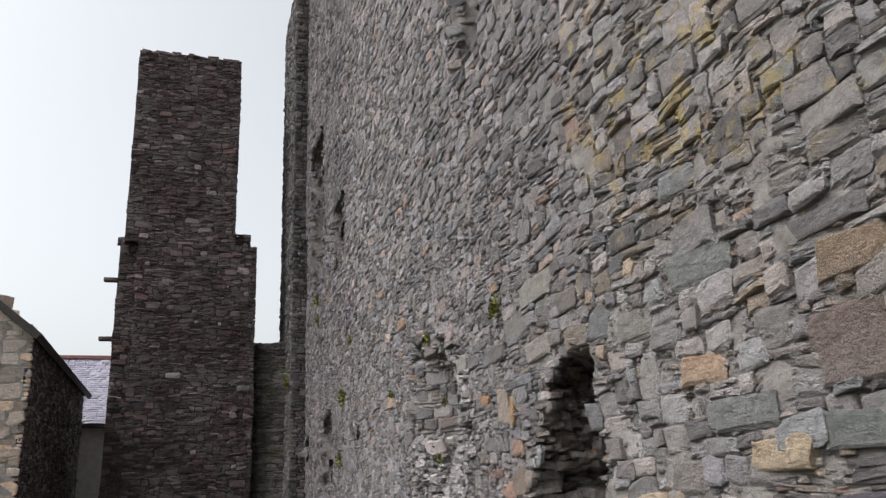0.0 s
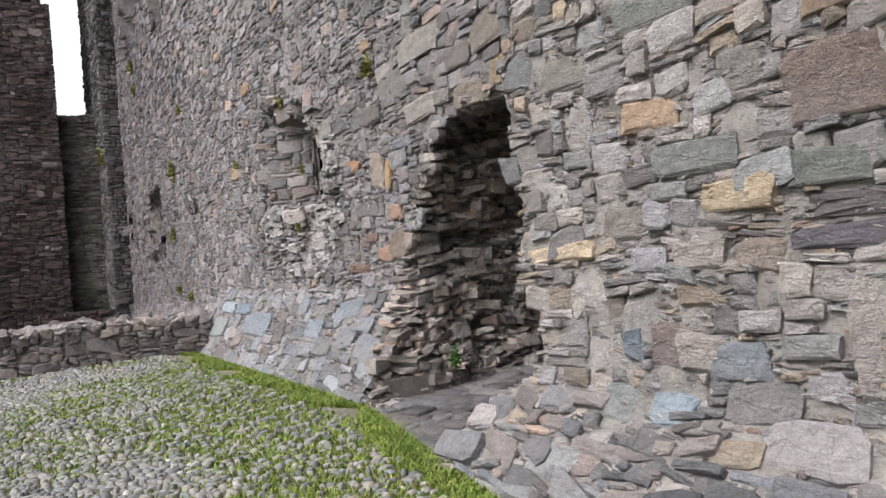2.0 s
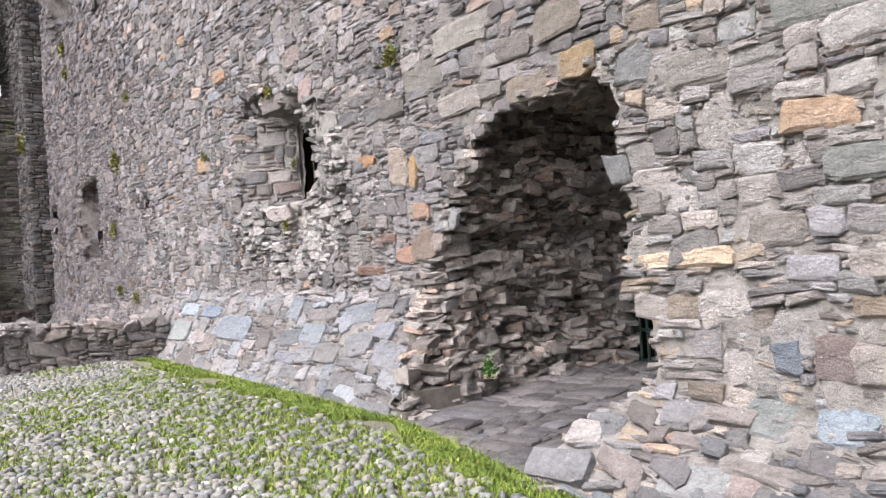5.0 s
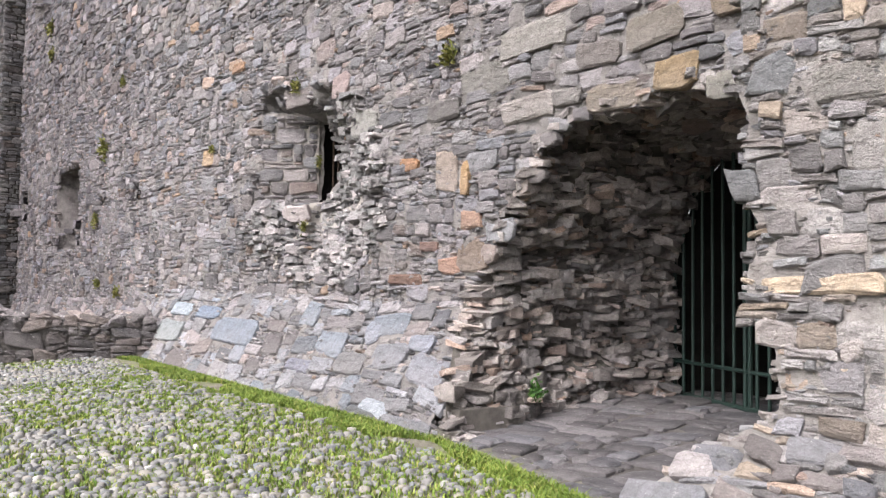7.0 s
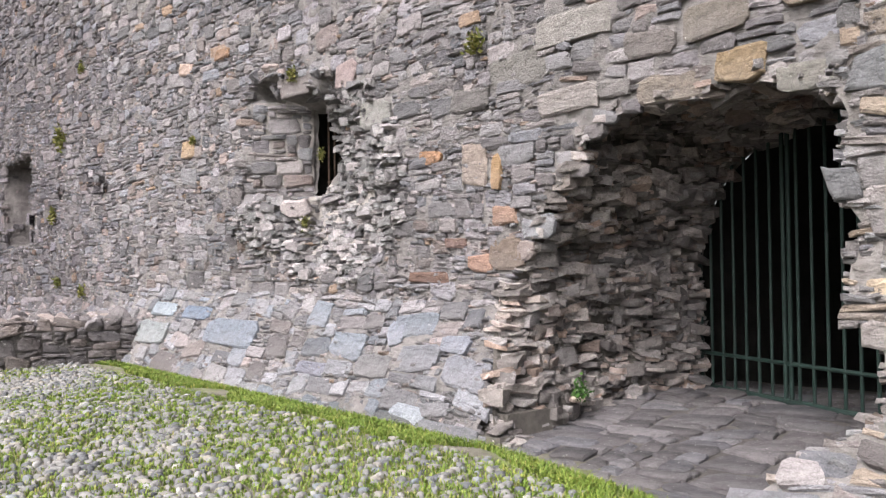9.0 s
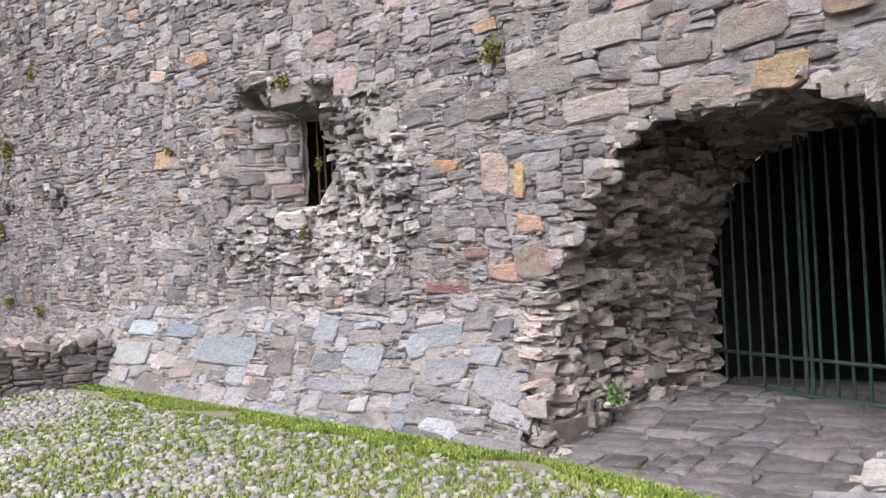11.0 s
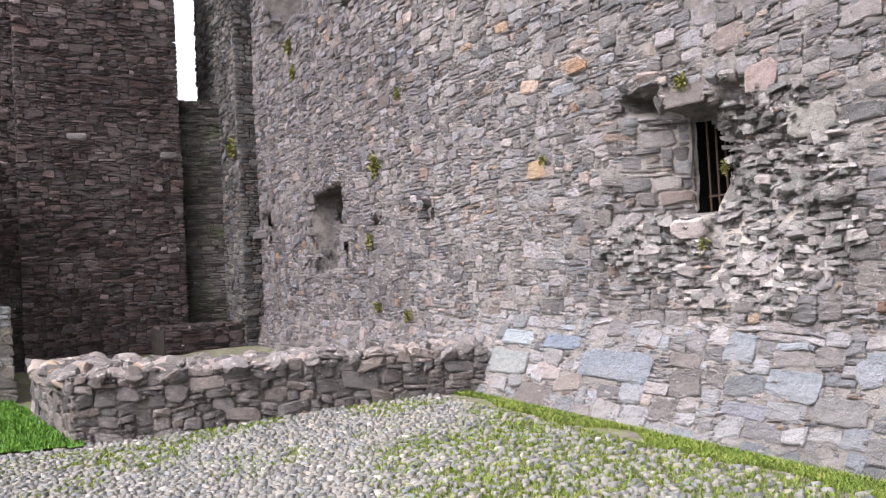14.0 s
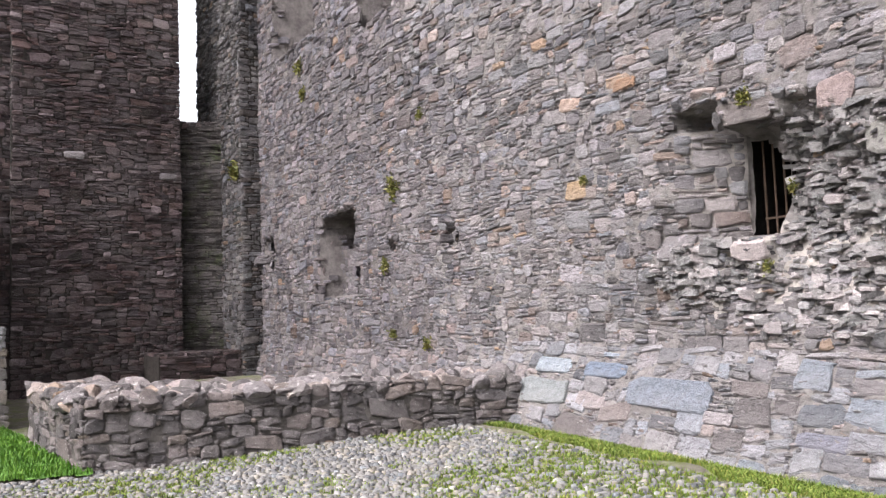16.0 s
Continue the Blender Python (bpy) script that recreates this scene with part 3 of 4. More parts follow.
FACE_STONES = [(-0.21, 2.90, 0.60, 0.25, (0.19, 0.185, 0.16)), (-1.97, 2.78, 0.46, 0.27, (0.21, 0.21, 0.185)), (-0.70, 2.19, 0.32, 0.35, (0.28, 0.235, 0.19)), (-0.465, 2.11, 0.12, 0.26, (0.38, 0.25, 0.12)),
               (-1.22, 2.29, 0.27, 0.12, (0.36, 0.20, 0.10)), (-0.40, 1.75, 0.26, 0.16, (0.27, 0.175, 0.12)), (-1.26, 1.24, 0.48, 0.12, (0.30, 0.175, 0.12)), (-0.64, 1.36, 0.24, 0.15, (0.29, 0.18, 0.125)),
               (-0.38, 1.44, 0.34, 0.26, (0.25, 0.195, 0.145)), (-0.93, 1.54, 0.24, 0.09, (0.29, 0.18, 0.14)), (1.12, 2.54, 0.50, 0.18, (0.26, 0.225, 0.175)), (1.60, 2.60, 0.37, 0.22, (0.31, 0.23, 0.125)),
               (2.05, 2.45, 0.40, 0.18, (0.22, 0.215, 0.18)), (0.25, 2.58, 0.56, 0.20, (0.20, 0.185, 0.165)), (1.43, 2.92, 0.44, 0.22, (0.25, 0.225, 0.18)), (0.32, 3.12, 0.64, 0.24, (0.21, 0.20, 0.175)),
               (0.66, 2.60, 0.30, 0.14, (0.21, 0.20, 0.18)), (0.95, 2.86, 0.42, 0.18, (0.23, 0.21, 0.185)), (-0.75, 2.72, 0.42, 0.2, (0.21, 0.2, 0.18)), (2.0, 3.0, 0.3, 0.26, (0.28, 0.22, 0.14)),
               (-4.15, 0.60, 1.05, 0.31, (0.17, 0.195, 0.22)), (-5.1, 0.81, 0.62, 0.18, (0.20, 0.255, 0.32)), (-5.15, 0.50, 0.46, 0.24, (0.29, 0.26, 0.245)), (-5.95, 0.82, 0.6, 0.18, (0.20, 0.235, 0.25)),
               (-5.98, 0.52, 0.85, 0.32, (0.20, 0.22, 0.215)), (-0.52, 0.50, 0.48, 0.26, (0.24, 0.25, 0.265)), (-0.50, 0.06, 0.66, 0.22, (0.24, 0.245, 0.25)), (-0.72, 0.70, 0.30, 0.14, (0.25, 0.27, 0.30)),
               (-5.62, 2.84, 0.38, 0.24, (0.27, 0.195, 0.115)), (-5.65, 3.87, 0.34, 0.17, (0.27, 0.205, 0.16)), (-4.78, 3.91, 0.29, 0.13, (0.38, 0.23, 0.13)),
               (-2.73, 3.68, 0.34, 0.23, (0.25, 0.21, 0.19)), (-2.5, 0.38, 0.46, 0.15, (0.16, 0.165, 0.19)), (-1.65, 0.47, 0.44, 0.24, (0.2, 0.2, 0.195)), (-1.48, 0.74, 0.22, 0.23, (0.22, 0.24, 0.265)),
               (-1.0, 0.12, 0.46, 0.19, (0.23, 0.255, 0.265)), (-3.29, 3.28, 0.6, 0.2, (0.24, 0.215, 0.195)), (-2.42, 3.24, 0.36, 0.26, (0.22, 0.175, 0.16)), (-3.4, 1.98, 0.34, 0.2, (0.52, 0.47, 0.44))]


def clear_of(listed, x, z):
    """Which points lie clear of the large stones listed."""
    ok = np.ones(np.shape(x), bool)
    for fx, fz, w, h, _ in listed:
        ok &= (np.abs(x - fx) > w / 2) | (np.abs(z - fz) > h / 2)
    return ok


def face_stones(listed, place, u0, v0, parent, seed, name="face_stone", proud=(0.01, 0.03)):
    for k, (x, z, w, h, c) in enumerate(listed):
        V, o = stones(np.array([[x - w / 2, z - h / 2, x + w / 2, z + h / 2]]) - np.array([[u0, v0, u0, v0]]), place, seed + k, gap=0.004, proud=proud, warp=0.0, tilt=0.05)
        set_stones(V, block_mat(name, c), parent, np.ones(1, bool), name)


def block_mat(name, c):
    return stone_mat(name, [(0, tuple(q * 0.9 for q in c)), (1, tuple(q * 1.1 for q in c))], 0.35, 0.66)


V, o = stones(rects[~foot], keep_place, 5, gap=0.008, proud=(-0.006, 0.022), warp=0.05, rake=0.06, tilt=0.06, keep=lambda u, v: clear_of(FACE_STONES, u + KEEP_X0, v - 0.3))
single = (o[:, 0] > -2.4) & (o[:, 0] < -0.2) & (o[:, 2] > 1.1) & (o[:, 2] < 3.2)
# stones towards the far left take darker tones, with a ragged border
far_left = o[:, 0] < -8.6 + 2.6 * (hash2(o[:, 0] * 3.1, o[:, 2] * 5.3) - 0.5) + 2.0 * (vnoise(o[:, 0] * 0.6, o[:, 2] * 0.5) - 0.5)
set_stones(V[~far_left], m_keep, keep, single[~far_left])
set_stones(V[far_left], m_keep_left, keep)
rects = lay(7.0, 1.36, 0.075, 0.062, COARSE, 8)
V, o = stones(rects + np.array([[KEEP_X0 * -1 - 6.95, 0, KEEP_X0 * -1 - 6.95, 0]]), keep_place, 9, gap=0.005, proud=(0.0, 0.024), warp=0.05, rake=0.16, tilt=0.06, cut_by=(0.06, 0.45),
              keep=lambda u, v: ~inside(u + KEEP_X0, v - 0.3, DOOR) & (u + KEEP_X0 < 0.0) & clear_of(FACE_STONES, u + KEEP_X0, v - 0.3))
set_stones(V, m_batter, keep, o[:, 0] > -5)
face_stones(FACE_STONES, keep_place, KEEP_X0, -0.3, keep, 700)
# coursed stones of the splayed jamb, and broken core on the torn side of the recess
splay = flat_face((-4.19, 0.055, 2.12), (0.62, 0.56, 0), (0, 0, 1))
V, o = stones(lay(0.72, 1.1, 0.06, 0.05, COARSE + RUBBLE[:6], 15), splay, 16, gap=0.012, proud=(-0.005, 0.03), warp=0.03, tilt=0.06, rake=0.06)
set_stones(V, m_keep, keep, np.ones(len(V), bool))
sheet("splay_bed", np.linspace(0, 0.69, 12), np.linspace(0, 1.12, 16), lambda u, v: splay(u, v)[0] + np.array([0.012, 0.03, 0]) * (0.4 + vnoise(u * 14, v * 14))[..., None], m_mortar_pale, keep)


def limed(x, z):
    return np.hypot((x + 3.0) / 1.15, (z - 1.78) / 0.40) + (vnoise(x * 4, z * 4) - 0.5) * 0.7 + (vnoise(x * 11, z * 11) - 0.5) * 0.5


sheet("lime_patch", np.arange(-4.3, -1.7, 0.04), np.arange(1.3, 2.3, 0.04), lambda x, z: keep_back(x, z) + np.array([0, -1.0, 0]) * (0.022 * np.clip((1.0 - limed(x, z)) * 3, -0.6, 1))[..., None], m_lime, keep, lambda x, z: limed(x, z) > 1.0)
n = 2000
x, z = rng0.uniform(-4.7, -1.6, n), rng0.uniform(1.2, 3.35, n)
d = keep_depth(x, z)
inner = np.hypot((x + 2.75) / 1.3, (z - 2.2) / 1.1) + (vnoise(x * 5, z * 5) - 0.5) * 0.3 < 0.98
lower = np.hypot((x + 3.2) / 1.45, (z - 1.85) / 0.42) + (vnoise(x * 5, z * 5) - 0.5) * 0.3 < 0.95
ok = (inner | lower) & ~((x > -4.3) & (x < -3.2) & (z > 2.16)) & clear_of(FACE_STONES, x, z)
x, z, d = x[ok], z[ok], d[ok]
nrm = np.stack([(keep_depth(x + 0.05, z) - keep_depth(x - 0.05, z)) / 0.1, -np.ones_like(x), (keep_depth(x, z + 0.05) - keep_depth(x, z - 0.05)) / 0.1], -1)
nrm /= np.linalg.norm(nrm, axis=-1, keepdims=True)
set_shards(shards(np.stack([x, d, z], -1), nrm, 17, (0.08, 0.30), (0.025, 0.085), 0.014, 0.2), m_torn, keep)
# small packing stones in the joints
rects = lay(12.5, 5.0, 0.045, 0.036, [(1, 1, 4), (2, 1, 8), (3, 1, 4)], 12)
V, o = stones(rects + np.array([[3.65, 0, 3.65, 0]]), keep_place, 13, gap=0.004, proud=(-0.03, 0.012), warp=0.05, rake=0.2, tilt=0.25, keep=lambda u, v: ~inside(u + KEEP_X0, v - 0.3, DOOR) & (u + KEEP_X0 < KEEP_X1) & ~((u + KEEP_X0 > -4.2) & (u + KEEP_X0 < -3.2) & (v > 2.4) & (v < 3.5)))
set_stones(V, m_keep, keep)
prism("core", [(KEEP_X0, 1.6), (-0.9, 1.6), (-0.9, 2.6), (KEEP_X0, 2.6)], -0.3, KEEP_H, m_mortar, keep)


# ---- the pier beside the doorway ----
PIER_EDGE = [(1.95, -0.3), (1.98, 0.1), (2.2, 0.36), (2.52, 0.58), (2.53, 0.9), (2.40, 1.02), (2.38, 1.2), (2.40, 1.3), (2.48, 1.5), (2.33, 1.8), (2.40, 2.1), (2.28, 2.3), (2.36, 2.6), (2.34, 18.0)]
PIER_X1 = 6.4


def pier_edge(z):
    return np.interp(z, [q[1] for q in PIER_EDGE], [q[0] for q in PIER_EDGE]) + (vnoise(np.asarray(z) * 6, np.asarray(z) * 0) - 0.5) * 0.1


def pier_depth(x, z):
    x, z = np.asarray(x, float), np.asarray(z, float)
    return -0.58 - 0.06 * np.clip(1.6 - z, 0, 1.6) - 0.75 * np.clip(0.5 - z, 0, 1) + (vnoise(x * 1.3 + 5, z * 1.3) - 0.5) * 0.06


def pier_place(u, v):
    x, z = np.asarray(u, float), v - 0.3
    y = pier_depth(x, z)
    gz = (pier_depth(x, z + 0.05) - pier_depth(x, z - 0.05)) / 0.1
    o = np.stack([x, y, z], -1)
    tu = np.broadcast_to(np.array([1.0, 0, 0]), o.shape)
    tv = np.stack([np.zeros_like(x), gz, np.ones_like(x)], -1)
    tv = tv / np.linalg.norm(tv, axis=-1, keepdims=True)
    return o, tu, tv, np.cross(tu, tv)


pier = tagged(new("wall_pier"), "projecting rubble stone pier with large dressed corner stones", "wall", kind="structure")
pv = np.concatenate([np.arange(-0.3, 4.0, 0.045), np.arange(4.0, 18.05, 0.2)])


def pier_back(s, z):
    x = pier_edge(z) + 0.03 + s * (PIER_X1 - pier_edge(z) - 0.03)
    return np.stack([x, pier_depth(x, z) + 0.012 + (vnoise(x * 7, z * 7) - 0.5) * 0.04 + (vnoise(x * 23, z * 23) - 0.5) * 0.02, z], -1)


sheet("mortar_bed", np.linspace(0, 1, 90), pv, pier_back, m_mortar_pale, pier)


def pier_side(s, z):
    x = pier_edge(z) + 0.03 + s * 0.15
    y = pier_depth(x, z) + 0.015 + s * 0.9
    return np.stack([x, y + 0 * z, z], -1)


sheet("side_bed", np.linspace(0, 1, 8), pv, pier_side, m_mortar_pale, pier)
rects = lay(PIER_X1 - 1.9, 18.3, 0.056, 0.048, COARSE + RUBBLE + RUBBLE[:6], 21)
rects = rects[rects[:, 0] + 1.9 > pier_edge((rects[:, 1] + rects[:, 3]) / 2 - 0.3) - 0.06]
QUOINS = [(4.57, 2.12, 0.36, 0.19, (0.42, 0.31, 0.20)), (4.50, 1.81, 0.44, 0.29, (0.16, 0.125, 0.105)), (4.45, 1.465, 0.36, 0.14, (0.23, 0.255, 0.225)), (4.03, 1.41, 0.40, 0.13, (0.31, 0.25, 0.165)),
          (4.52, 1.32, 0.34, 0.09, (0.11, 0.10, 0.10)), (4.49, 1.20, 0.44, 0.11, (0.19, 0.18, 0.205)), (3.55, 1.84, 0.35, 0.16, (0.30, 0.215, 0.14)), (3.63, 2.35, 0.54, 0.19, (0.19, 0.205, 0.185)),
          (3.04, 1.875, 0.20, 0.31, (0.24, 0.23, 0.21)), (3.81, 1.60, 0.50, 0.15, (0.23, 0.245, 0.225)), (3.81, 1.165, 0.30, 0.14, (0.27, 0.245, 0.22)), (4.12, 1.14, 0.26, 0.14, (0.29, 0.245, 0.20)),
          (3.335, 0.75, 0.15, 0.16, (0.21, 0.26, 0.31)), (3.62, 0.75, 0.30, 0.21, (0.31, 0.25, 0.225)), (3.99, 0.70, 0.32, 0.16, (0.21, 0.235, 0.255)), (4.56, 0.80, 0.17, 0.40, (0.25, 0.225, 0.205)), (4.92, 0.83, 0.50, 0.40, (0.22, 0.225, 0.21)), (4.86, 1.52, 0.3, 0.16, (0.22, 0.25, 0.24)), (4.9, 1.16, 0.34, 0.16, (0.27, 0.28, 0.29)), (4.88, 2.1, 0.2, 0.14, (0.24, 0.24, 0.245)), (4.95, 0.36, 0.4, 0.2, (0.34, 0.33, 0.325)),
          (2.78, 1.22, 0.62, 0.10, (0.35, 0.285, 0.20)), (3.61, 0.47, 0.26, 0.22, (0.23, 0.28, 0.31)), (3.31, 0.48, 0.34, 0.26, (0.20, 0.22, 0.21)), (2.64, 0.52, 0.14, 0.10, (0.3, 0.3, 0.31)),
          (4.37, 0.40, 0.46, 0.22, (0.31, 0.295, 0.29)), (3.21, 0.20, 0.24, 0.15, (0.20, 0.165, 0.15)), (4.5, 1.02, 0.3, 0.14, (0.25, 0.23, 0.21)), (3.3, 1.34, 0.34, 0.15, (0.25, 0.23, 0.2)),
          (4.5, 2.30, 0.44, 0.12, (0.22, 0.21, 0.2)), (2.95, 2.2, 0.4, 0.18, (0.24, 0.23, 0.2)), (4.1, 1.92, 0.3, 0.2, (0.22, 0.21, 0.19)), (3.0, 0.98, 0.3, 0.14, (0.25, 0.24, 0.22))]
V, o = stones(rects + np.array([[1.9, 0, 1.9, 0]]), pier_place, 22, gap=0.007, proud=(-0.004, 0.030), warp=0.05, rake=0.12, tilt=0.09, cut_by=(0.06, 0.5),
              keep=lambda u, v: (u > pier_edge(v - 0.3)) & clear_of(QUOINS, u, v - 0.3))
set_stones(V, m_pier, pier, (o[:, 2] < 2.6) & (o[:, 0] < 5.0))
face_stones(QUOINS, pier_place, 0, -0.3, pier, 800, "dressed_stone", (0.005, 0.025))
rects = lay(PIER_X1 - 1.9, 5.0, 0.04, 0.032, [(1, 1, 4), (2, 1, 8), (3, 1, 4)], 24)
V, o = stones(rects + np.array([[1.9, 0, 1.9, 0]]), pier_place, 25, gap=0.003, proud=(-0.03, 0.008), warp=0.05, rake=0.2, tilt=0.25, keep=lambda u, v: u > pier_edge(v - 0.3) + 0.03)
set_stones(V, m_pier, pier)
V, o = stones(lay(4.5, 1.1, 0.07, 0.06, COARSE + RUBBLE, 27) * np.array([[1, 0.78, 1, 0.78]]) + np.array([[1.9, 0, 1.9, 0]]), pier_place, 28, gap=0.004, proud=(0.0, 0.04), warp=0.05, rake=0.3,
              keep=lambda u, v: (u > pier_edge(v - 0.3)) & (v < 0.78) & clear_of(QUOINS, u, v - 0.3))
V = V[:, :, :] + np.array([0.0, -0.012, 0.0])
set_stones(V, m_foot, pier)
# the far return of the pier
side = flat_face((PIER_X1, -0.66, -0.3), (0.55, 0.83, 0), (0, 0, 1))
V, o = stones(lay(2.6, 18.3, 0.07, 0.05, RUBBLE + THIN, 31), side, 32, gap=0.007, warp=0.03, proud=(0, 0.025))
set_stones(V, m_pier, pier)
prism("core_pier", [(2.9, 0.2), (PIER_X1 + 0.02, -0.50), (PIER_X1 + 1.4, 1.62), (2.9, 2.6)], -0.3, 18.0, m_mortar, pier)
vv = [(PIER_X1 + 0.015, -0.60, -0.3), (PIER_X1 + 1.445, 1.558, -0.3), (PIER_X1 + 1.445, 1.558, 18), (PIER_X1 + 0.015, -0.60, 18)]
mesh_ob("return_bed", vv, [(0, 1, 2, 3)], m_mortar, pier)

# ---- the doorway: torn reveal, vault and dark passage ----
OUT = np.array([(0.04, -0.62, -0.1), (-0.14, -0.45, 0.35), (-0.33, -0.2, 0.78), (-0.42, 0.0, 1.1), (-0.10, 0.03, 1.5), (0.05, 0.03, 1.9), (0.30, 0.03, 2.02), (0.44, 0.03, 2.28), (0.64, 0.03, 2.44), (1.1, 0.03, 2.46), (1.45, 0.03, 2.49), (1.8, 0.03, 2.54), (2.1, 0.03, 2.37), (2.55, -0.1, 2.3), (2.62, -0.35, 1.5), (2.7, -0.35, 0.7), (2.5, -0.35, -0.1)])
INN = np.array([(0.4, 1.92, 0.1), (0.36, 1.92, 0.4), (0.34, 1.92, 0.72), (0.35, 1.92, 1.05), (0.36, 1.9, 1.3), (0.42, 1.88, 1.6), (0.52, 1.84, 1.85), (0.68, 1.79, 2.08), (0.9, 1.71, 2.24), (1.15, 1.6, 2.34), (1.45, 1.49, 2.40), (1.75, 1.4, 2.42), (2.1, 1.27, 2.36), (2.75, 1.0, 2.2), (2.85, 0.96, 1.4), (2.85, 0.96, 0.7), (2.85, 0.96, 0.1)]) + np.array([0.0, -0.02, 0.0])
run = np.concatenate([[0], np.cumsum(np.linalg.norm(np.diff(OUT, axis=0), axis=1))])


def reveal_point(s, v):
    """s: 0 at the face, 1 at the gate, on to 3 inside; v: metres along the arch."""
    s, v = np.asarray(s, float), np.asarray(v, float)
    a = np.stack([np.interp(v, run, OUT[:, k]) for k in range(3)], -1)
    b = np.stack([np.interp(v, run, INN[:, k]) for k in range(3)], -1)
    c = b + np.array([0.95, 2.6, 0.0])
    t = np.clip(s, 0, 1)[..., None]
    q = np.clip(s - 1, 0, 3)[..., None]
    p = a + (b - a) * t + (c - b) * q
    w = np.sin(np.pi * np.clip(s, 0, 1))
    hgt = p[..., 2]
    bulge = (vnoise(s * 4, v * 2.2) - 0.45) * 0.26 + (vnoise(s * 9 + 4, v * 8) - 0.5) * 0.12 + (vnoise(hgt * 7 + 3, s * 3) - 0.5) * 0.14
    # a shelf at chest height, and a hollow under the lintel
    bulge = bulge - 0.12 * np.exp(-((hgt - 1.12) / 0.16) ** 2) + 0.14 * np.exp(-((hgt - 1.45) / 0.2) ** 2) + 0.16 * smooth01(1.9, 2.2, hgt) * smooth01(1.2, 0.5, p[..., 0])
    away = p - np.array([1.5, 0.0, 1.0])
    away[..., 1] = 0
    away /= np.maximum(np.linalg.norm(away, axis=-1, keepdims=True), 1e-6)
    return p + away * ((bulge + 0.05) * np.clip(w * 1.4, 0, 1))[..., None]


def reveal_place(u, v):
    s = u / 2.1
    e = 0.04
    o = reveal_point(s, v)
    tu = reveal_point(s + e, v) - reveal_point(s - e, v)
    tv = reveal_point(s, v + e) - reveal_point(s, v - e)
    tu /= np.linalg.norm(tu, axis=-1, keepdims=True)
    tv -= tu * (tu * tv).sum(-1, keepdims=True)
    tv /= np.linalg.norm(tv, axis=-1, keepdims=True)
    return o, tu, tv, np.cross(tu, tv)


arch = tagged(new("wall_doorway"), "torn rubble reveal and vault of a castle doorway", "wall", kind="structure")
L = run[-1]
# lining and floor coloured black for the unlit depth behind the gate
sheet("passage_lining", np.linspace(1.0, 4.0, 14), np.linspace(0, L, 60), reveal_point, m_unlit, arch)
sheet("passage_floor", np.linspace(0.3, 7.0, 20), np.linspace(1.9, 10.5, 20), lambda x, y: np.stack([x, y, 0.19 + 0 * x], -1), m_unlit, arch)
sheet("rubble_core", np.linspace(0, 1, 60), np.linspace(0, L, 160), reveal_point, m_earth, arch)
n = 3600
s_, v_ = rng0.uniform(0.01, 0.98, n), rng0.uniform(0.0, run[13], n)
o, tu, tv, nn = reveal_place(s_ * 2.1, v_)
V = np.concatenate([shards(o[:2300], nn[:2300], 53, (0.13, 0.38), (0.035, 0.10), 0.026, 0.24), shards(o[2300:], nn[2300:], 55, (0.07, 0.2), (0.025, 0.07), 0.024, 0.22)])
order = np.argsort((o[:, 2] > 1.3) | (np.arange(n) >= 2300), kind="stable")
set_shards(V[order], m_reveal, arch, 300)
n = 420
z = rng0.uniform(0.5, 2.5, n)
x = pier_edge(z) + rng0.uniform(0.0, 0.12, n)
at = np.stack([x, pier_depth(x, z) + rng0.uniform(0.04, 0.7, n), z], -1)
set_shards(shards(at, np.broadcast_to(np.array([-1.0, 0, 0]), at.shape), 54, (0.08, 0.26), (0.025, 0.08), 0.05), m_pier, pier)
prism("foot_core", [(-0.3, -0.44), (0.0, -0.44), (0.1, 0.1), (-0.3, 0.1)], -0.3, 0.25, m_earth, arch)
prism("foot_core", [(-0.3, -0.56), (0.03, -0.56), (0.05, -0.45), (-0.3, -0.45)], -0.3, 0.1, m_earth, arch)
# unseen end wall, added to close the blackened passage
prism("passage_end", [(1.5, 9.2), (8, 9.2), (8, 9.4), (1.5, 9.4)], -0.2, 2.8, m_unlit, arch)

# threshold floor
def sill_z(x, y):
    return np.clip(0.02 + 0.10 * (y + 0.75), -0.05, 0.24) + (vnoise(x * 3, y * 3) - 0.5) * 0.03


floor = tagged(new("floor_threshold"), "worn grey stone paving of the doorway", "floor", kind="structure")
sheet("paving_bed", np.linspace(-0.5, 5.5, 50), np.linspace(-1.7, 2.4, 40), lambda x, y: np.stack([x, y, np.where(y < -1.1, sill_z(x, y) - 0.06, sill_z(x, y)) - 0.012], -1), m_bed, floor,
      hole=lambda x, y: (y < -0.62 - 0.2 * (x + 0.05)) | (x > 2.9) & (y < 0.8) | (x < 0) & (y < -0.4))


def flag_place(u, v):
    x, y = u - 0.4, v - 1.7
    o = np.stack([x, y, sill_z(x, y)], -1)
    one = np.zeros_like(o)
    tu, tv = one + np.array([1.0, 0, 0]), one + np.array([0, 1.0, 0.08])
    return o, tu, tv, one + np.array([0, 0, 1.0])


V, o = stones(lay(3.4, 3.8, 0.085, 0.075, COARSE[:8] + RUBBLE[4:10], 61), flag_place, 62, gap=0.007, proud=(0.0, 0.015), warp=0.10, tilt=0.04, rake=0.22,
              keep=lambda u, v: (v - 1.7 > -0.62 - 0.2 * (u - 0.4)) & ((u - 0.4 > -0.2) | (v - 1.7 > 0)))
set_stones(V, m_flag, floor, np.ones(len(V), bool), "flagstone")


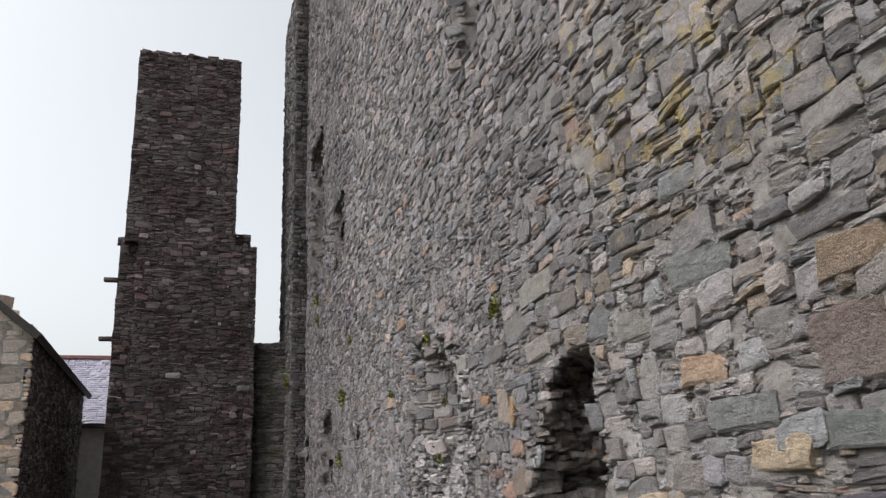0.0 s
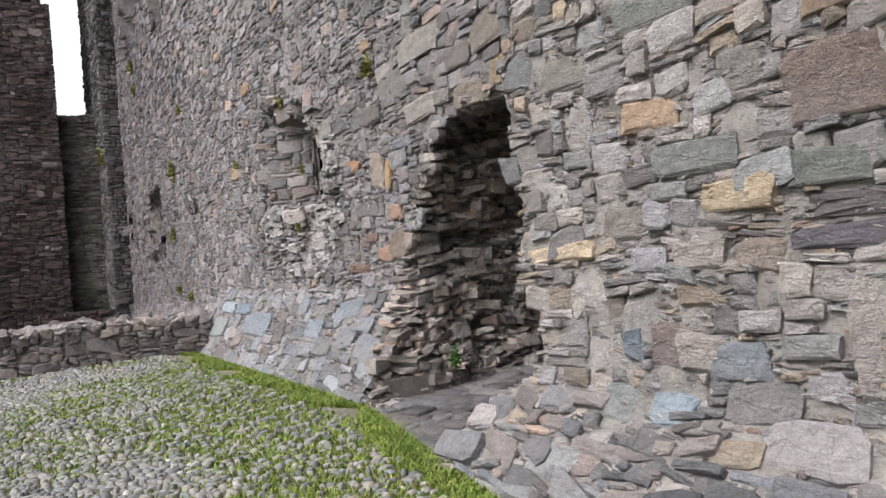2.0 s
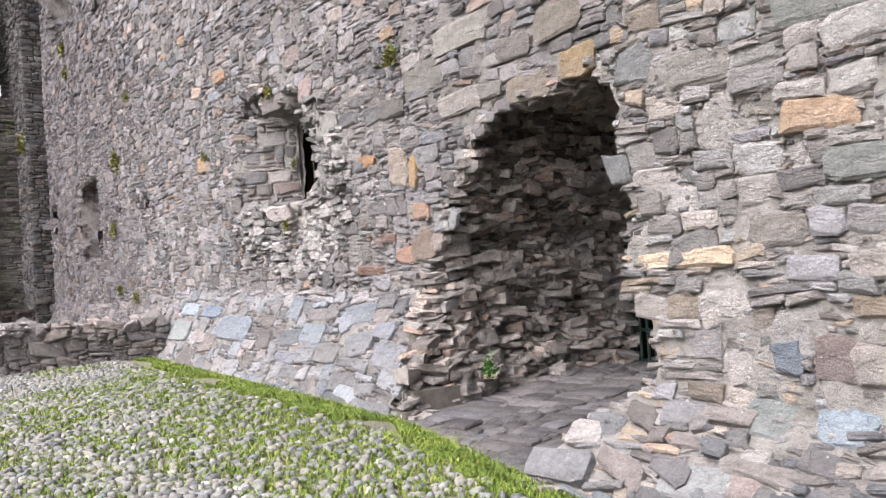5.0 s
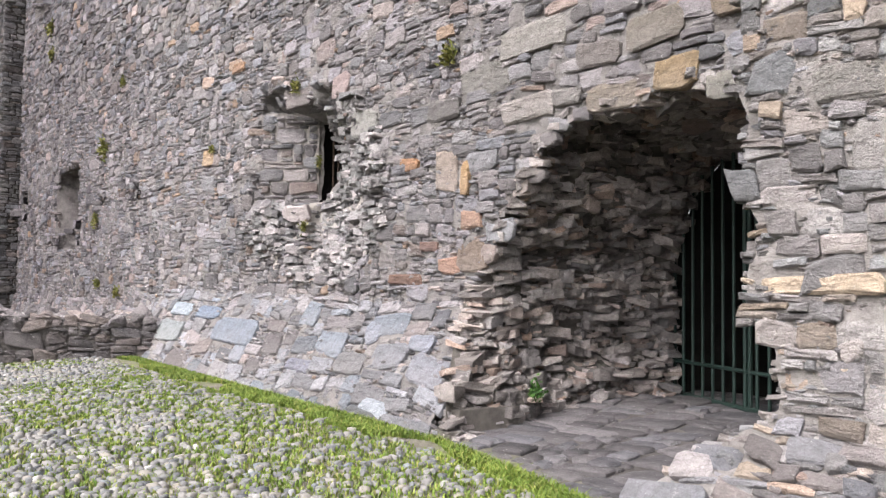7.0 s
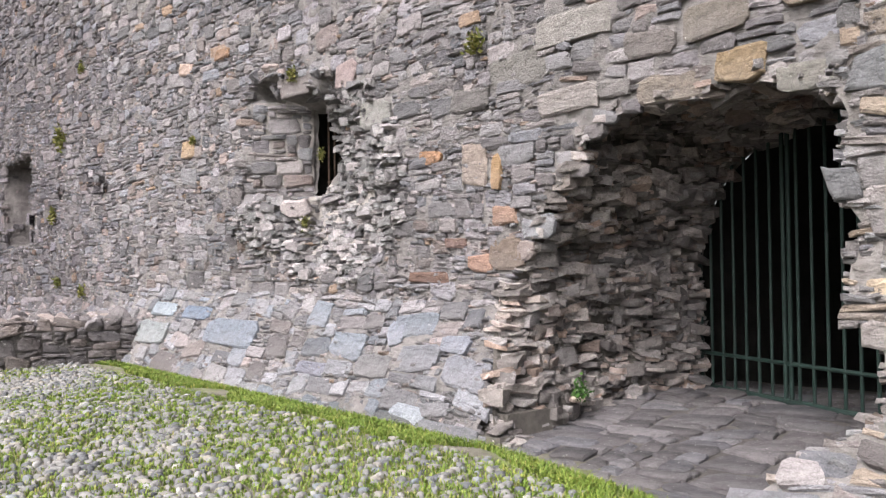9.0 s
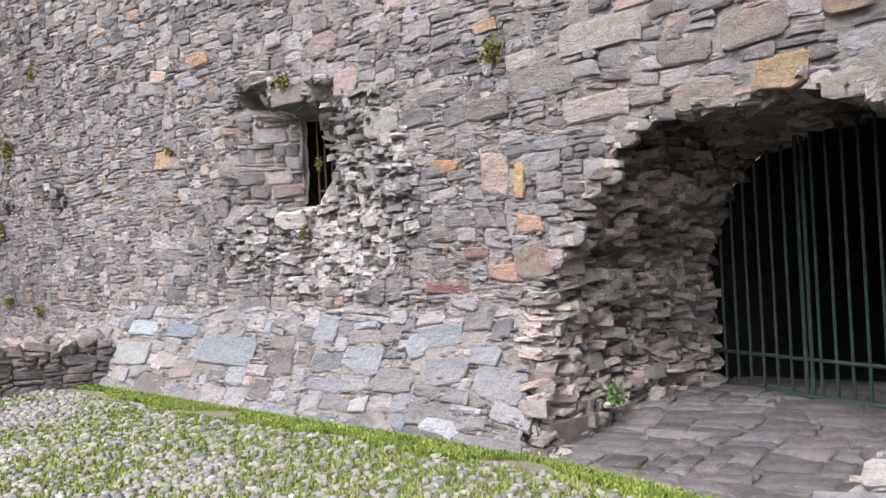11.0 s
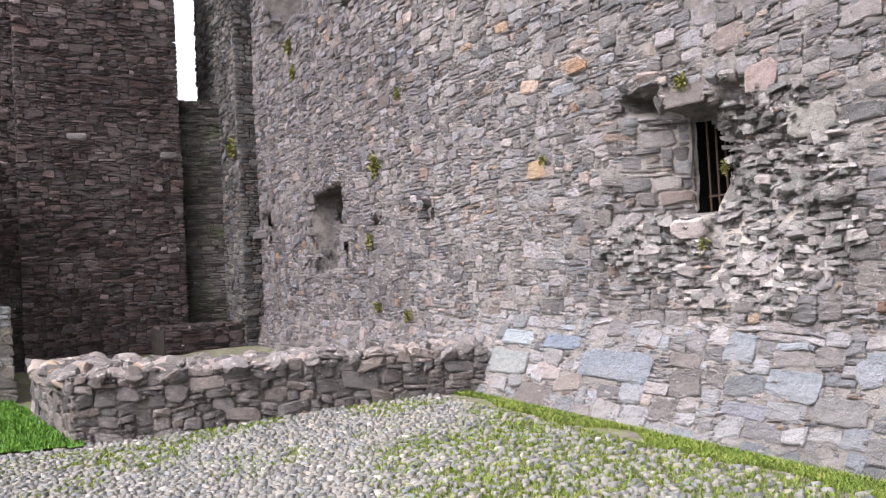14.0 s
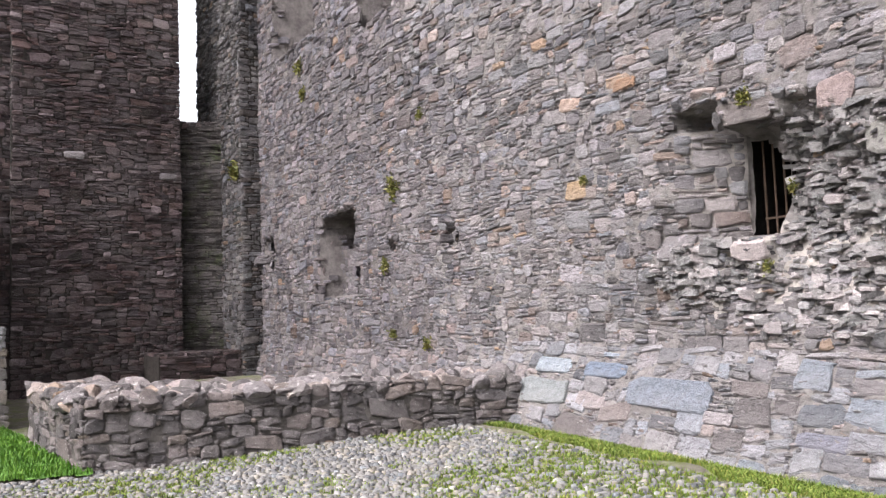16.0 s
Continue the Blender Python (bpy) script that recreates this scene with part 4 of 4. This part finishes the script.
# ---- the gate ----
def bar(name, a, b, r, mat, parent, sides=8):
    a, b = Vector(a), Vector(b)
    bm = bmesh.new()
    bmesh.ops.create_cone(bm, cap_ends=True, segments=sides, radius1=r, radius2=r, depth=(b - a).length)
    bmesh.ops.transform(bm, matrix=Matrix.Translation((a + b) / 2) @ (b - a).to_track_quat("Z", "Y").to_matrix().to_4x4(), verts=bm.verts)
    return part(name, bm, mat, parent, smooth=False)


gate = tagged(new("gate"), "dark green iron bar gate in the castle doorway", "gate")
G0, G1 = Vector((0.36, 1.86, 0)), Vector((2.80, 0.81, 0))
GL = (G1 - G0).length
for k, h in (("bottom_rail", 0.24), ("rail", 0.54), ("top_rail", 2.44)):
    bar(k, G0 + Vector((0, 0, h)), G1 + Vector((0, 0, h)), 0.028 if k == "bottom_rail" else 0.017, m_gate, gate)
for i in range(1, 19):
    p = G0 + (G1 - G0) * (i / 19)
    if i == 7:
        continue
    bar("bar", p + Vector((0, 0, 0.25)), p + Vector((0, 0, 2.44)), 0.0145, m_gate, gate)
for f in (0.0, 0.368, 0.39, 1.0):
    p = G0 + (G1 - G0) * f
    bar("post", p + Vector((0, 0, 0.20)), p + Vector((0, 0, 2.46)), 0.019, m_gate, gate)
# bars of the slit in the recess
grille = tagged(new("window_grille"), "rusty iron bars across a dark slit window", "grille")
for i in range(3):
    x = -3.60 + i * 0.11
    bar("bar", (x, 0.70, 2.12), (x, 0.70, 3.10), 0.012, m_rust, grille)
bar("cross_bar", (-3.62, 0.70, 2.32), (-3.24, 0.70, 2.32), 0.012, m_rust, grille)

# ---- the corner strip of the keep, the curtain wall and the tower ----
def clad(name, label, faces, mat, bed, height_mesh, seed, cell=(0.07, 0.05), sizes=RUBBLE, single=None, **kw):
    """A stone body: a bed mesh and stones over each of its faces (origin, u, v, width, height)."""
    root = tagged(new(name), label, "wall", kind="structure")
    for pts, z0, z1 in height_mesh:
        prism("core", pts, z0, z1, bed, root)
    for k, (o, u, v, w, h) in enumerate(faces):
        V, at = stones(lay(w, h, cell[0], cell[1], sizes, seed + k), flat_face(o, u, v), seed + 50 + k, **kw)
        set_stones(V, mat, root, None if single is None else single(k, at))
    return root


X, Y, Z = (1, 0, 0), (0, 1, 0), (0, 0, 1)
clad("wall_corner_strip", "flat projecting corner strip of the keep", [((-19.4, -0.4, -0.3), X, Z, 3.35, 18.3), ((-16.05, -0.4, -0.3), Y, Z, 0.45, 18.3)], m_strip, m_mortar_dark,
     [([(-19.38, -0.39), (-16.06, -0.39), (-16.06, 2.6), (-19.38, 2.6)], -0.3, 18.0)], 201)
TX = -17.6
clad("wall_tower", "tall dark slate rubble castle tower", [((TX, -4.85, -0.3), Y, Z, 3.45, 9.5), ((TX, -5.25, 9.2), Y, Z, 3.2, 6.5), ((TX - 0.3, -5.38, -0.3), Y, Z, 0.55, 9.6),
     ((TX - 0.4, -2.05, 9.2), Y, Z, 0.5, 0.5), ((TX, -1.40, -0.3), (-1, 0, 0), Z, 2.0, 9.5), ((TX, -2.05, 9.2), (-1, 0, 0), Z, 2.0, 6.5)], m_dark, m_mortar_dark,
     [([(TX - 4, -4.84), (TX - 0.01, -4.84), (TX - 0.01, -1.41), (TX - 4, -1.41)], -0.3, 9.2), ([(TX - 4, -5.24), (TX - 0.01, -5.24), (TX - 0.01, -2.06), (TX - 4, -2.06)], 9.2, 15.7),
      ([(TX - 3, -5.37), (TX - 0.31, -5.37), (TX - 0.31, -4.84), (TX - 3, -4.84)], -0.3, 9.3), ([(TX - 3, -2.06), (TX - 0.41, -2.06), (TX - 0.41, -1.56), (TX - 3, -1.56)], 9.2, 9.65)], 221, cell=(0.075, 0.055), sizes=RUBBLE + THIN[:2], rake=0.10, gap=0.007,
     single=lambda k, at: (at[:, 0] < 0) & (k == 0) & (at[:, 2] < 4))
clad("wall_curtain", "mossy curtain wall between tower and keep, recess shade in its colour", [((-18.25, -1.6, -0.3), (0.8, 1.2, 0), Z, 1.46, 6.45)], m_curtain, m_mortar_dark,
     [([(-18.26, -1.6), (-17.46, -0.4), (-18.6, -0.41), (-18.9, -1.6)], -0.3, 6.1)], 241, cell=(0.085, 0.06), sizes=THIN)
clad("wall_ledge", "low broken stone ledge at the foot of the tower", [((-16.2, -2.2, -0.3), Y, Z, 1.8, 1.0), ((-16.2, -2.2, 0.7), (-1, 0, 0), Y, 1.2, 1.8)], m_dark, m_mortar_dark,
     [([(-18, -2.2), (-16.21, -2.2), (-16.21, -0.4), (-18, -0.4)], -0.3, 0.69)], 251, cell=(0.085, 0.06))

def block(name, w, d, h, mat, parent, seed, jitter=0.012):
    bm = bmesh.new()
    bmesh.ops.create_cube(bm, size=1)
    r = random.Random(seed)
    for v in bm.verts:
        v.co = Vector((v.co.x * w, v.co.y * d, v.co.z * h))
    bmesh.ops.bevel(bm, geom=bm.edges[:], offset=min(w, d, h) * 0.25, segments=2, affect="EDGES")
    for v in bm.verts:
        v.co += Vector([r.uniform(-jitter, jitter) for _ in range(3)])
    return part(name, bm, mat, parent)


def crown(name, parent, x0, x1, y0, y1, z, seed, mat, n, size):
    """Loose uneven stones along the top of a broken wall."""
    r = random.Random(seed)
    for k in range(n):
        w, h = r.uniform(0.6, 1.5) * size, r.uniform(0.3, 1.0) * size
        bm = bmesh.new()
        bmesh.ops.create_cube(bm, size=1)
        for v in bm.verts:
            v.co = Vector((v.co.x * w + r.uniform(-0.03, 0.03), v.co.y * w + r.uniform(-0.03, 0.03), v.co.z * h + r.uniform(-0.03, 0.03)))
        ob = part(name, bm, mat, parent)
        ob.location = (x0 + (x1 - x0) * (k + 0.5) / n, y0 + (y1 - y0) * (k + 0.5) / n, z + h * 0.3)


tower = bpy.data.objects["wall_tower"]
crown("coping_stone", tower, TX - 0.2, TX - 0.2, -5.15, -2.15, 15.68, 5, m_dark, 13, 0.24)
crown("coping_stone", tower, TX - 0.45, TX - 0.45, -5.36, -5.28, 9.28, 6, m_dark, 2, 0.2)
crown("coping_stone", tower, TX - 0.6, TX - 0.6, -1.95, -1.6, 9.63, 7, m_dark, 3, 0.2)
crown("coping_stone", bpy.data.objects["wall_curtain"], -18.3, -17.7, -1.4, -0.55, 6.08, 8, m_dark, 6, 0.22)
for z in (8.1, 6.3):
    bm = bmesh.new()
    bmesh.ops.create_cube(bm, size=1)
    bmesh.ops.scale(bm, vec=(0.2, 0.5, 0.12), verts=bm.verts)
    bmesh.ops.bevel(bm, geom=bm.edges[:], offset=0.02, segments=1, affect="EDGES")
    ob = part("corbel", bm, m_dark, tower)
    ob.location = (TX - 0.5, -5.52, z)
ob = block("pale_stone", 0.1, 0.38, 0.15, stone_mat("pale_tower_stone", [(0, (0.26, 0.25, 0.24)), (1, (0.3, 0.28, 0.27))]), tower, 9)
ob.location = (TX + 0.02, -1.62, 4.78)
ob = block("pale_stone", 0.1, 0.4, 0.15, bpy.data.materials["pale_tower_stone"], tower, 10)
ob.location = (TX + 0.02, -3.62, 5.15)

# ---- the low wall ----
A, B = Vector((-7.9, -4.95, 0)), Vector((-6.35, -0.35, 0))
C = Vector((-10.5, -5.2, 0))
fd = (B - A).normalized()
fn = Vector((fd.y, -fd.x, 0))
ed = (A - C).normalized()
inA = A - fn * 1.15 + fd * 1.05
low = tagged(new("wall_low"), "low ruined rubble wall with loose stones on top", "wall", kind="structure")
outline = [tuple(C.xy), tuple((A + ed * -0.01 + fd * 0.01).xy), tuple((B - fn * 0.01).xy), tuple((B - fn * 1.15).xy), tuple(inA.xy), tuple((C + fd * 1.05).xy)]
prism("core", outline, -0.25, 0.63, m_bed, low)
H_LOW = 0.92
V1, o1 = stones(lay((B - A).length, H_LOW, 0.066, 0.052, RUBBLE + COARSE, 301), flat_face((A.x, A.y, -0.22), fd, Z), 302, gap=0.009, proud=(0, 0.045), rake=0.25)
V2, o2 = stones(lay((A - C).length, H_LOW, 0.066, 0.052, RUBBLE + COARSE, 303), flat_face((C.x, C.y, -0.22), ed, Z), 304, gap=0.009, proud=(0, 0.045), rake=0.25)
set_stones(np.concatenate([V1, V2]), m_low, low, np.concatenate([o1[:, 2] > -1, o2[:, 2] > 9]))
rng = np.random.default_rng(77)


def rubble_lump(seed, size, flat=0.7):
    bm = bmesh.new()
    bmesh.ops.create_icosphere(bm, subdivisions=2, radius=1)
    r = random.Random(seed)
    planes = [(Vector([r.uniform(-1, 1) for _ in range(3)]).normalized(), r.uniform(0.45, 0.8)) for _ in range(9)]
    for v in bm.verts:
        for n, d in planes:
            k = v.co.dot(n) - d
            if k > 0:
                v.co -= n * k
        v.co = Vector((v.co.x * size, v.co.y * size * 0.75, v.co.z * size * flat))
    me = bpy.data.meshes.new("capstone")
    bm.to_mesh(me)
    bm.free()
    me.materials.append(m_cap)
    return me


lumps = [rubble_lump(400 + i, 0.14 + 0.03 * (i % 4), 0.55 + 0.08 * (i % 3)) for i in range(12)]
count = 0
for i in range(1500):
    x, y = rng.uniform(-10.6, -6.0), rng.uniform(-5.3, -0.3)
    if not inside(np.array([x]), np.array([y]), outline)[0]:
        continue
    if count >= 290:
        break
    count += 1
    ob = new("capstone", lumps[i % 12])
    ob.parent = low
    ob.location = (x, y, 0.65 + rng.uniform(-0.02, 0.05))
    ob.rotation_euler = (rng.uniform(-0.5, 0.5), rng.uniform(-0.5, 0.5), rng.uniform(0, 6.3))
    s = rng.uniform(0.6, 1.15)
    ob.scale = (s, s, s)

# ---- the buildings beyond ----
house = tagged(new("gabled_house"), "sandstone gabled house with a dark slate roof", "house")
hx, hy = -12.8, -6.6
v = [(hx, hy, -0.3), (hx, hy, 5.5), (hx, hy - 3.4, 8.2), (hx, hy - 6.8, 5.5), (hx, hy - 6.8, -0.3)]
v += [(hx - 10, y, z) for _, y, z in v]
mesh_ob("wall", v, [(0, 1, 2, 3, 4), (9, 8, 7, 6, 5), (0, 5, 6, 1), (4, 3, 8, 9), (0, 4, 9, 5)], m_mortar_pale, house)
V, o = stones(lay(6.8, 8.5, 0.13, 0.10, COARSE, 311), flat_face((hx, hy - 6.8, -0.3), Y, Z), 312, gap=0.01, proud=(0.0, 0.02), keep=lambda u, q: q - 0.3 < 5.45 + 0.79 * np.minimum(u, 6.8 - u))
set_stones(V, m_sand, house)
# side wall in the dark tower stone: its shade is put into the colour
V, o = stones(lay(10, 5.8, 0.085, 0.06, THIN, 313), flat_face((hx, hy, -0.3), (-1, 0, 0), Z), 314)
set_stones(V, m_dark, house)


def slab(name, corners, thick, mat, parent):
    n = (Vector(corners[1]) - Vector(corners[0])).cross(Vector(corners[2]) - Vector(corners[0])).normalized() * thick
    v = [Vector(c) for c in corners] + [Vector(c) + n for c in corners]
    return mesh_ob(name, v, [(3, 2, 1, 0), (4, 5, 6, 7), (0, 1, 5, 4), (1, 2, 6, 5), (2, 3, 7, 6), (3, 0, 4, 7)], mat, parent)


slab("roof", [(hx + 0.2, hy + 0.25, 5.3), (hx - 10.2, hy + 0.25, 5.3), (hx - 10.2, hy - 3.4, 8.25), (hx + 0.2, hy - 3.4, 8.25)], -0.16, m_trim, house)
slab("roof", [(hx - 10.2, hy - 7.05, 5.3), (hx + 0.2, hy - 7.05, 5.3), (hx + 0.2, hy - 3.4, 8.25), (hx - 10.2, hy - 3.4, 8.25)], -0.16, m_trim, house)
stub = clad("wall_stub", "broken rubble wall stub on the lawn", [((-12.5, -7.0, -0.3), Y, Z, 1.65, 1.8), ((-12.5, -5.35, -0.3), (-1, 0, 0), Z, 0.8, 1.75)], m_pier, m_mortar,
            [([(-13.5, -7.0), (-12.51, -7.0), (-12.51, -5.36), (-13.5, -5.36)], -0.3, 1.4)], 321, cell=(0.09, 0.07), sizes=COARSE)
rear = tagged(new("cottage"), "pale limewashed house with a purple slate roof", "house")
rx = -23.6
prism("wall", [(rx - 6, -12), (rx, -12), (rx, -3.0), (rx - 6, -3.0)], -0.3, 4.6, m_render, rear)
slab("roof", [(rx + 0.3, -12.2, 4.35), (rx + 0.3, -2.9, 4.35), (rx - 3, -2.9, 7.2), (rx - 3, -12.2, 7.2)], 0.03, m_slate, rear)
slab("gutter", [(rx + 0.3, -12.2, 4.25), (rx + 0.42, -12.2, 4.25), (rx + 0.42, -2.9, 4.25), (rx + 0.3, -2.9, 4.25)], 0.12, m_trim, rear)
slab("ridge_tiles", [(rx - 2.85, -12.2, 7.2), (rx - 2.85, -2.9, 7.2), (rx - 3.15, -2.9, 7.2), (rx - 3.15, -12.2, 7.2)], 0.12, plain_mat("ridge_tile", (0.25, 0.11, 0.09), (0.34, 0.17, 0.14)), rear)
slope = np.array([-3.3, 0, 2.85])
V, o = stones(lay(9.2, 4.3, 0.12, 0.14, [(2, 1, 5), (3, 1, 2)], 331), flat_face((rx + 0.32, -12.1, 4.39), Y, slope), 332, gap=0.006, proud=(0.0, 0.02), warp=0.005, tilt=0.04)
set_stones(V, m_slate, rear, None)

# ---- the ground ----
def ground_z(x, y):
    x, y = np.asarray(x, float), np.asarray(y, float)
    rise = (0.08 + 0.018 * np.clip(-x, 0, 8)) * (1 - smooth01(-0.5, 4.5, x)) * smooth01(-4.8, -0.8, y)
    return (vnoise(x * 0.4, y * 0.4) - 0.5) * 0.08 * smooth01(-1.0, -2.5, y) - 0.02 + rise


ground = tagged(new("ground"), "earth and grass ground of a castle courtyard", "ground", kind="structure")
gu = np.concatenate([[-900, -200, -60], np.arange(-24, 14, 0.4), [20, 60, 200, 900]])
gv = np.concatenate([[-900, -200, -60, -25], np.arange(-16, 3.2, 0.3), [20, 60, 200, 900]])
sheet("soil", gu, gv, lambda x, y: np.stack([x, y, ground_z(x, y) - 0.02 - 0.25 * ((x > -0.6) & (y > -0.3) & (x < 8) & (y < 11))], -1), m_ground, ground)


def lawn_side(x, y):
    """True on the lawn beyond the corner of the low wall."""
    return (x < -7.7 + 0.30 * (y + 4.95)) & (y < -4.9 + 0.1 * (x + 7.9))


lawn = tagged(new("lawn"), "bright green mown lawn beside the low wall", "lawn", kind="structure")
sheet("turf", np.arange(-24, -6, 0.15), np.arange(-16, -4.6, 0.15), lambda x, y: np.stack([x, y, ground_z(x, y) + 0.015], -1), m_lawn_soil, lawn, hole=lambda x, y: ~lawn_side(x, y))
rng = np.random.default_rng(91)
xy = rng.uniform((-16, -12), (-6, -4.8), (90000, 2))
xy = xy[lawn_side(xy[:, 0], xy[:, 1])]
tagged(blades("lawn_grass", xy, ground_z(xy[:, 0], xy[:, 1]) + 0.02, m_lawn, 92, (0.03, 0.07), 0.007), "short bright green lawn grass", "grass", kind="stuff")

# cobbles
def cobble_keep(x, y):
    front = -0.66 - 0.02 * np.clip(-x, 0, 9)
    front = np.where(x > 0, -0.62 - 0.2 * x, front)
    right = np.where(x > 2.3, -1.05, 0)
    lw = (x - A.x) * fn.x + (y - A.y) * fn.y > 0.02
    return (y < np.minimum(front, right) - 0.22) & (lw | (y < -5.0)) & ~lawn_side(x, y) & (x > -9.2)


cob = tagged(new("cobblestones"), "rounded grey and buff cobblestones set in earth", "paving", kind="structure")
gx, gy = np.meshgrid(np.arange(-9, 6.6, 0.066), np.arange(-8.4, -0.7, 0.06), indexing="ij")
gx = gx + (np.arange(gx.shape[1]) % 2)[None] * 0.033
rng = np.random.default_rng(95)
gx, gy = gx + rng.uniform(-0.028, 0.028, gx.shape), gy + rng.uniform(-0.026, 0.026, gy.shape)
px, py = gx.ravel(), gy.ravel()
ok = cobble_keep(px, py)
green = vnoise(px * 1.1 + 7, py * 1.1 + 3) * 0.6 + vnoise(px * 3.1, py * 3.1 + 5) * 0.4
nearwall = smooth01(-3.2, -0.9, py) * 0.16 + 0.06 * smooth01(-5, 0, px)
ok &= rng.uniform(0, 1, px.shape) > smooth01(0.5, 0.75, green + nearwall) * 0.6
px, py = px[ok], py[ok]
n = len(px)
ang = np.arange(8) * np.pi / 4
rr = rng.uniform(0.020, 0.045, (n, 1))
el = rng.uniform(0.7, 1.4, (n, 1))
th = rng.uniform(0, np.pi, (n, 1))
hgt = rng.uniform(0.012, 0.036, n)
zz = ground_z(px, py) - 0.015
V = np.zeros((n, 17, 3))
for ring, (f, hh) in enumerate(((1.0, 0.0), (0.82, 0.68))):
    jr = rr * f * rng.uniform(0.78, 1.2, (n, 8))
    a, b = jr * np.cos(ang) * el, jr * np.sin(ang) / el
    V[:, ring * 8:ring * 8 + 8, 0] = px[:, None] + a * np.cos(th) - b * np.sin(th)
    V[:, ring * 8:ring * 8 + 8, 1] = py[:, None] + a * np.sin(th) + b * np.cos(th)
    V[:, ring * 8:ring * 8 + 8, 2] = (zz + hgt * hh)[:, None] - (0.02 if ring == 0 else 0)
V[:, 16] = np.stack([px, py, zz + hgt], -1)
cl = np.concatenate([np.array([[k, (k + 1) % 8, 8 + (k + 1) % 8, 8 + k] for k in range(8)]).ravel(), np.array([[8 + k, 8 + (k + 1) % 8, 16] for k in range(8)]).ravel()])
cs = np.array([4] * 8 + [3] * 8)
near = np.flatnonzero((px > -1.5) & (px < 1.0) & (py > -3.4) & (py < -1.2))[:300]
rest = np.ones(n, bool)
rest[near] = False
for i in near:
    c = V[i].mean(0)
    ob = fast_mesh("cobble", V[i] - c, cl, cs, m_cobble, cob, True)
    ob.location = c
R = V[rest]
tagged(fast_mesh("cobbles_far", R.reshape(-1, 3), (cl[None] + 17 * np.arange(len(R))[:, None]).ravel(), np.tile(cs, len(R)), m_cobble, cob, True), kind="stuff")

# grass: the strip along the foot of the wall, and tufts among the cobbles
xy = rng.uniform((-6.6, -1.9), (4.6, -0.5), (150000, 2))
line = np.where(xy[:, 0] > 0, -0.60 - 0.2 * xy[:, 0], -0.60)
dist = line - xy[:, 1]
w = 0.06 + 0.34 * vnoise(xy[:, 0] * 1.7, xy[:, 0] * 0 + 2)
xy = xy[(dist > 0) & (dist < w) & (xy[:, 1] > -1.95)]
tagged(blades("grass_strip", xy, ground_z(xy[:, 0], xy[:, 1]) - 0.01, m_grass, 101, (0.008, 0.04), 0.004, 1.3), "bright green grass along the foot of the wall", "grass", kind="stuff")
xy = rng.uniform((-7.5, -8), (5.5, -0.9), (260000, 2))
g = vnoise(xy[:, 0] * 1.1 + 7, xy[:, 1] * 1.1 + 3) * 0.6 + vnoise(xy[:, 0] * 3.1, xy[:, 1] * 3.1 + 5) * 0.4 + smooth01(-3.2, -0.9, xy[:, 1]) * 0.16 + 0.06 * smooth01(-5, 0, xy[:, 0])
xy = xy[cobble_keep(xy[:, 0], xy[:, 1]) & (rng.uniform(0, 1, len(xy)) < smooth01(0.40, 0.68, g) * 0.95)]
tagged(blades("grass_tufts", xy, ground_z(xy[:, 0], xy[:, 1]) - 0.015, m_grass, 102, (0.008, 0.032), 0.005, 1.1), "short grass growing between the cobbles", "grass", kind="stuff")


# ---- plants on the wall ----
def wall_plant(x, y, z, size, mat, seed, label):
    r = np.random.default_rng(seed)
    n = 150
    size = size * 0.75
    base = r.normal(0, size * 0.3, (n, 3)) * np.array([0.9, 0.35, 1.0])
    d = r.normal(0, 1, (n, 3)) + np.array([0, -1.0, 0.5])
    d /= np.linalg.norm(d, axis=1, keepdims=True)
    s = np.cross(d, r.normal(0, 1, (n, 3)))
    s /= np.linalg.norm(s, axis=1, keepdims=True)
    l = size * r.uniform(0.2, 0.5, (n, 1))
    V = np.stack([base, base + d * l * 0.5 + s * l * 0.22, base + d * l, base + d * l * 0.5 - s * l * 0.22], 1)
    root = tagged(new("wall_plant"), label, "plant", "plants on the wall")
    root.location = (x, y, z)
    tagged(fast_mesh("foliage", V.reshape(-1, 3), np.arange(4 * n), np.full(n, 4), mat, root), kind="stuff")
    return root


DRY = "olive tuft of grass rooted in a wall joint"
for i, (x, z, s) in enumerate(((-0.62, 3.17, 0.2), (-3.29, 3.4, 0.17), (-5.45, 2.95, 0.13), (-9.9, 3.5, 0.34), (-10.2, 2.25, 0.24), (-9.0, 4.5, 0.16), (-13.4, 5.9, 0.26), (-13.6, 6.5, 0.3), (-1.75, 2.4, 0.1), (-2.9, 2.5, 0.12), (-3.2, 1.82, 0.12), (-8.94, 1.0, 0.2), (-10.0, 1.14, 0.2))):
    wall_plant(x, min(0.1, float(keep_depth(x, z))) - 0.03, z, s, m_leaf, 500 + i, DRY)
wall_plant(-16.3, -0.45, 4.75, 0.4, m_leaf, 530, "green tuft growing on the corner strip")
wall_plant(0.2, 0.20, 0.36, 0.16, m_fern, 531, "leafy green weed at the foot of the reveal")
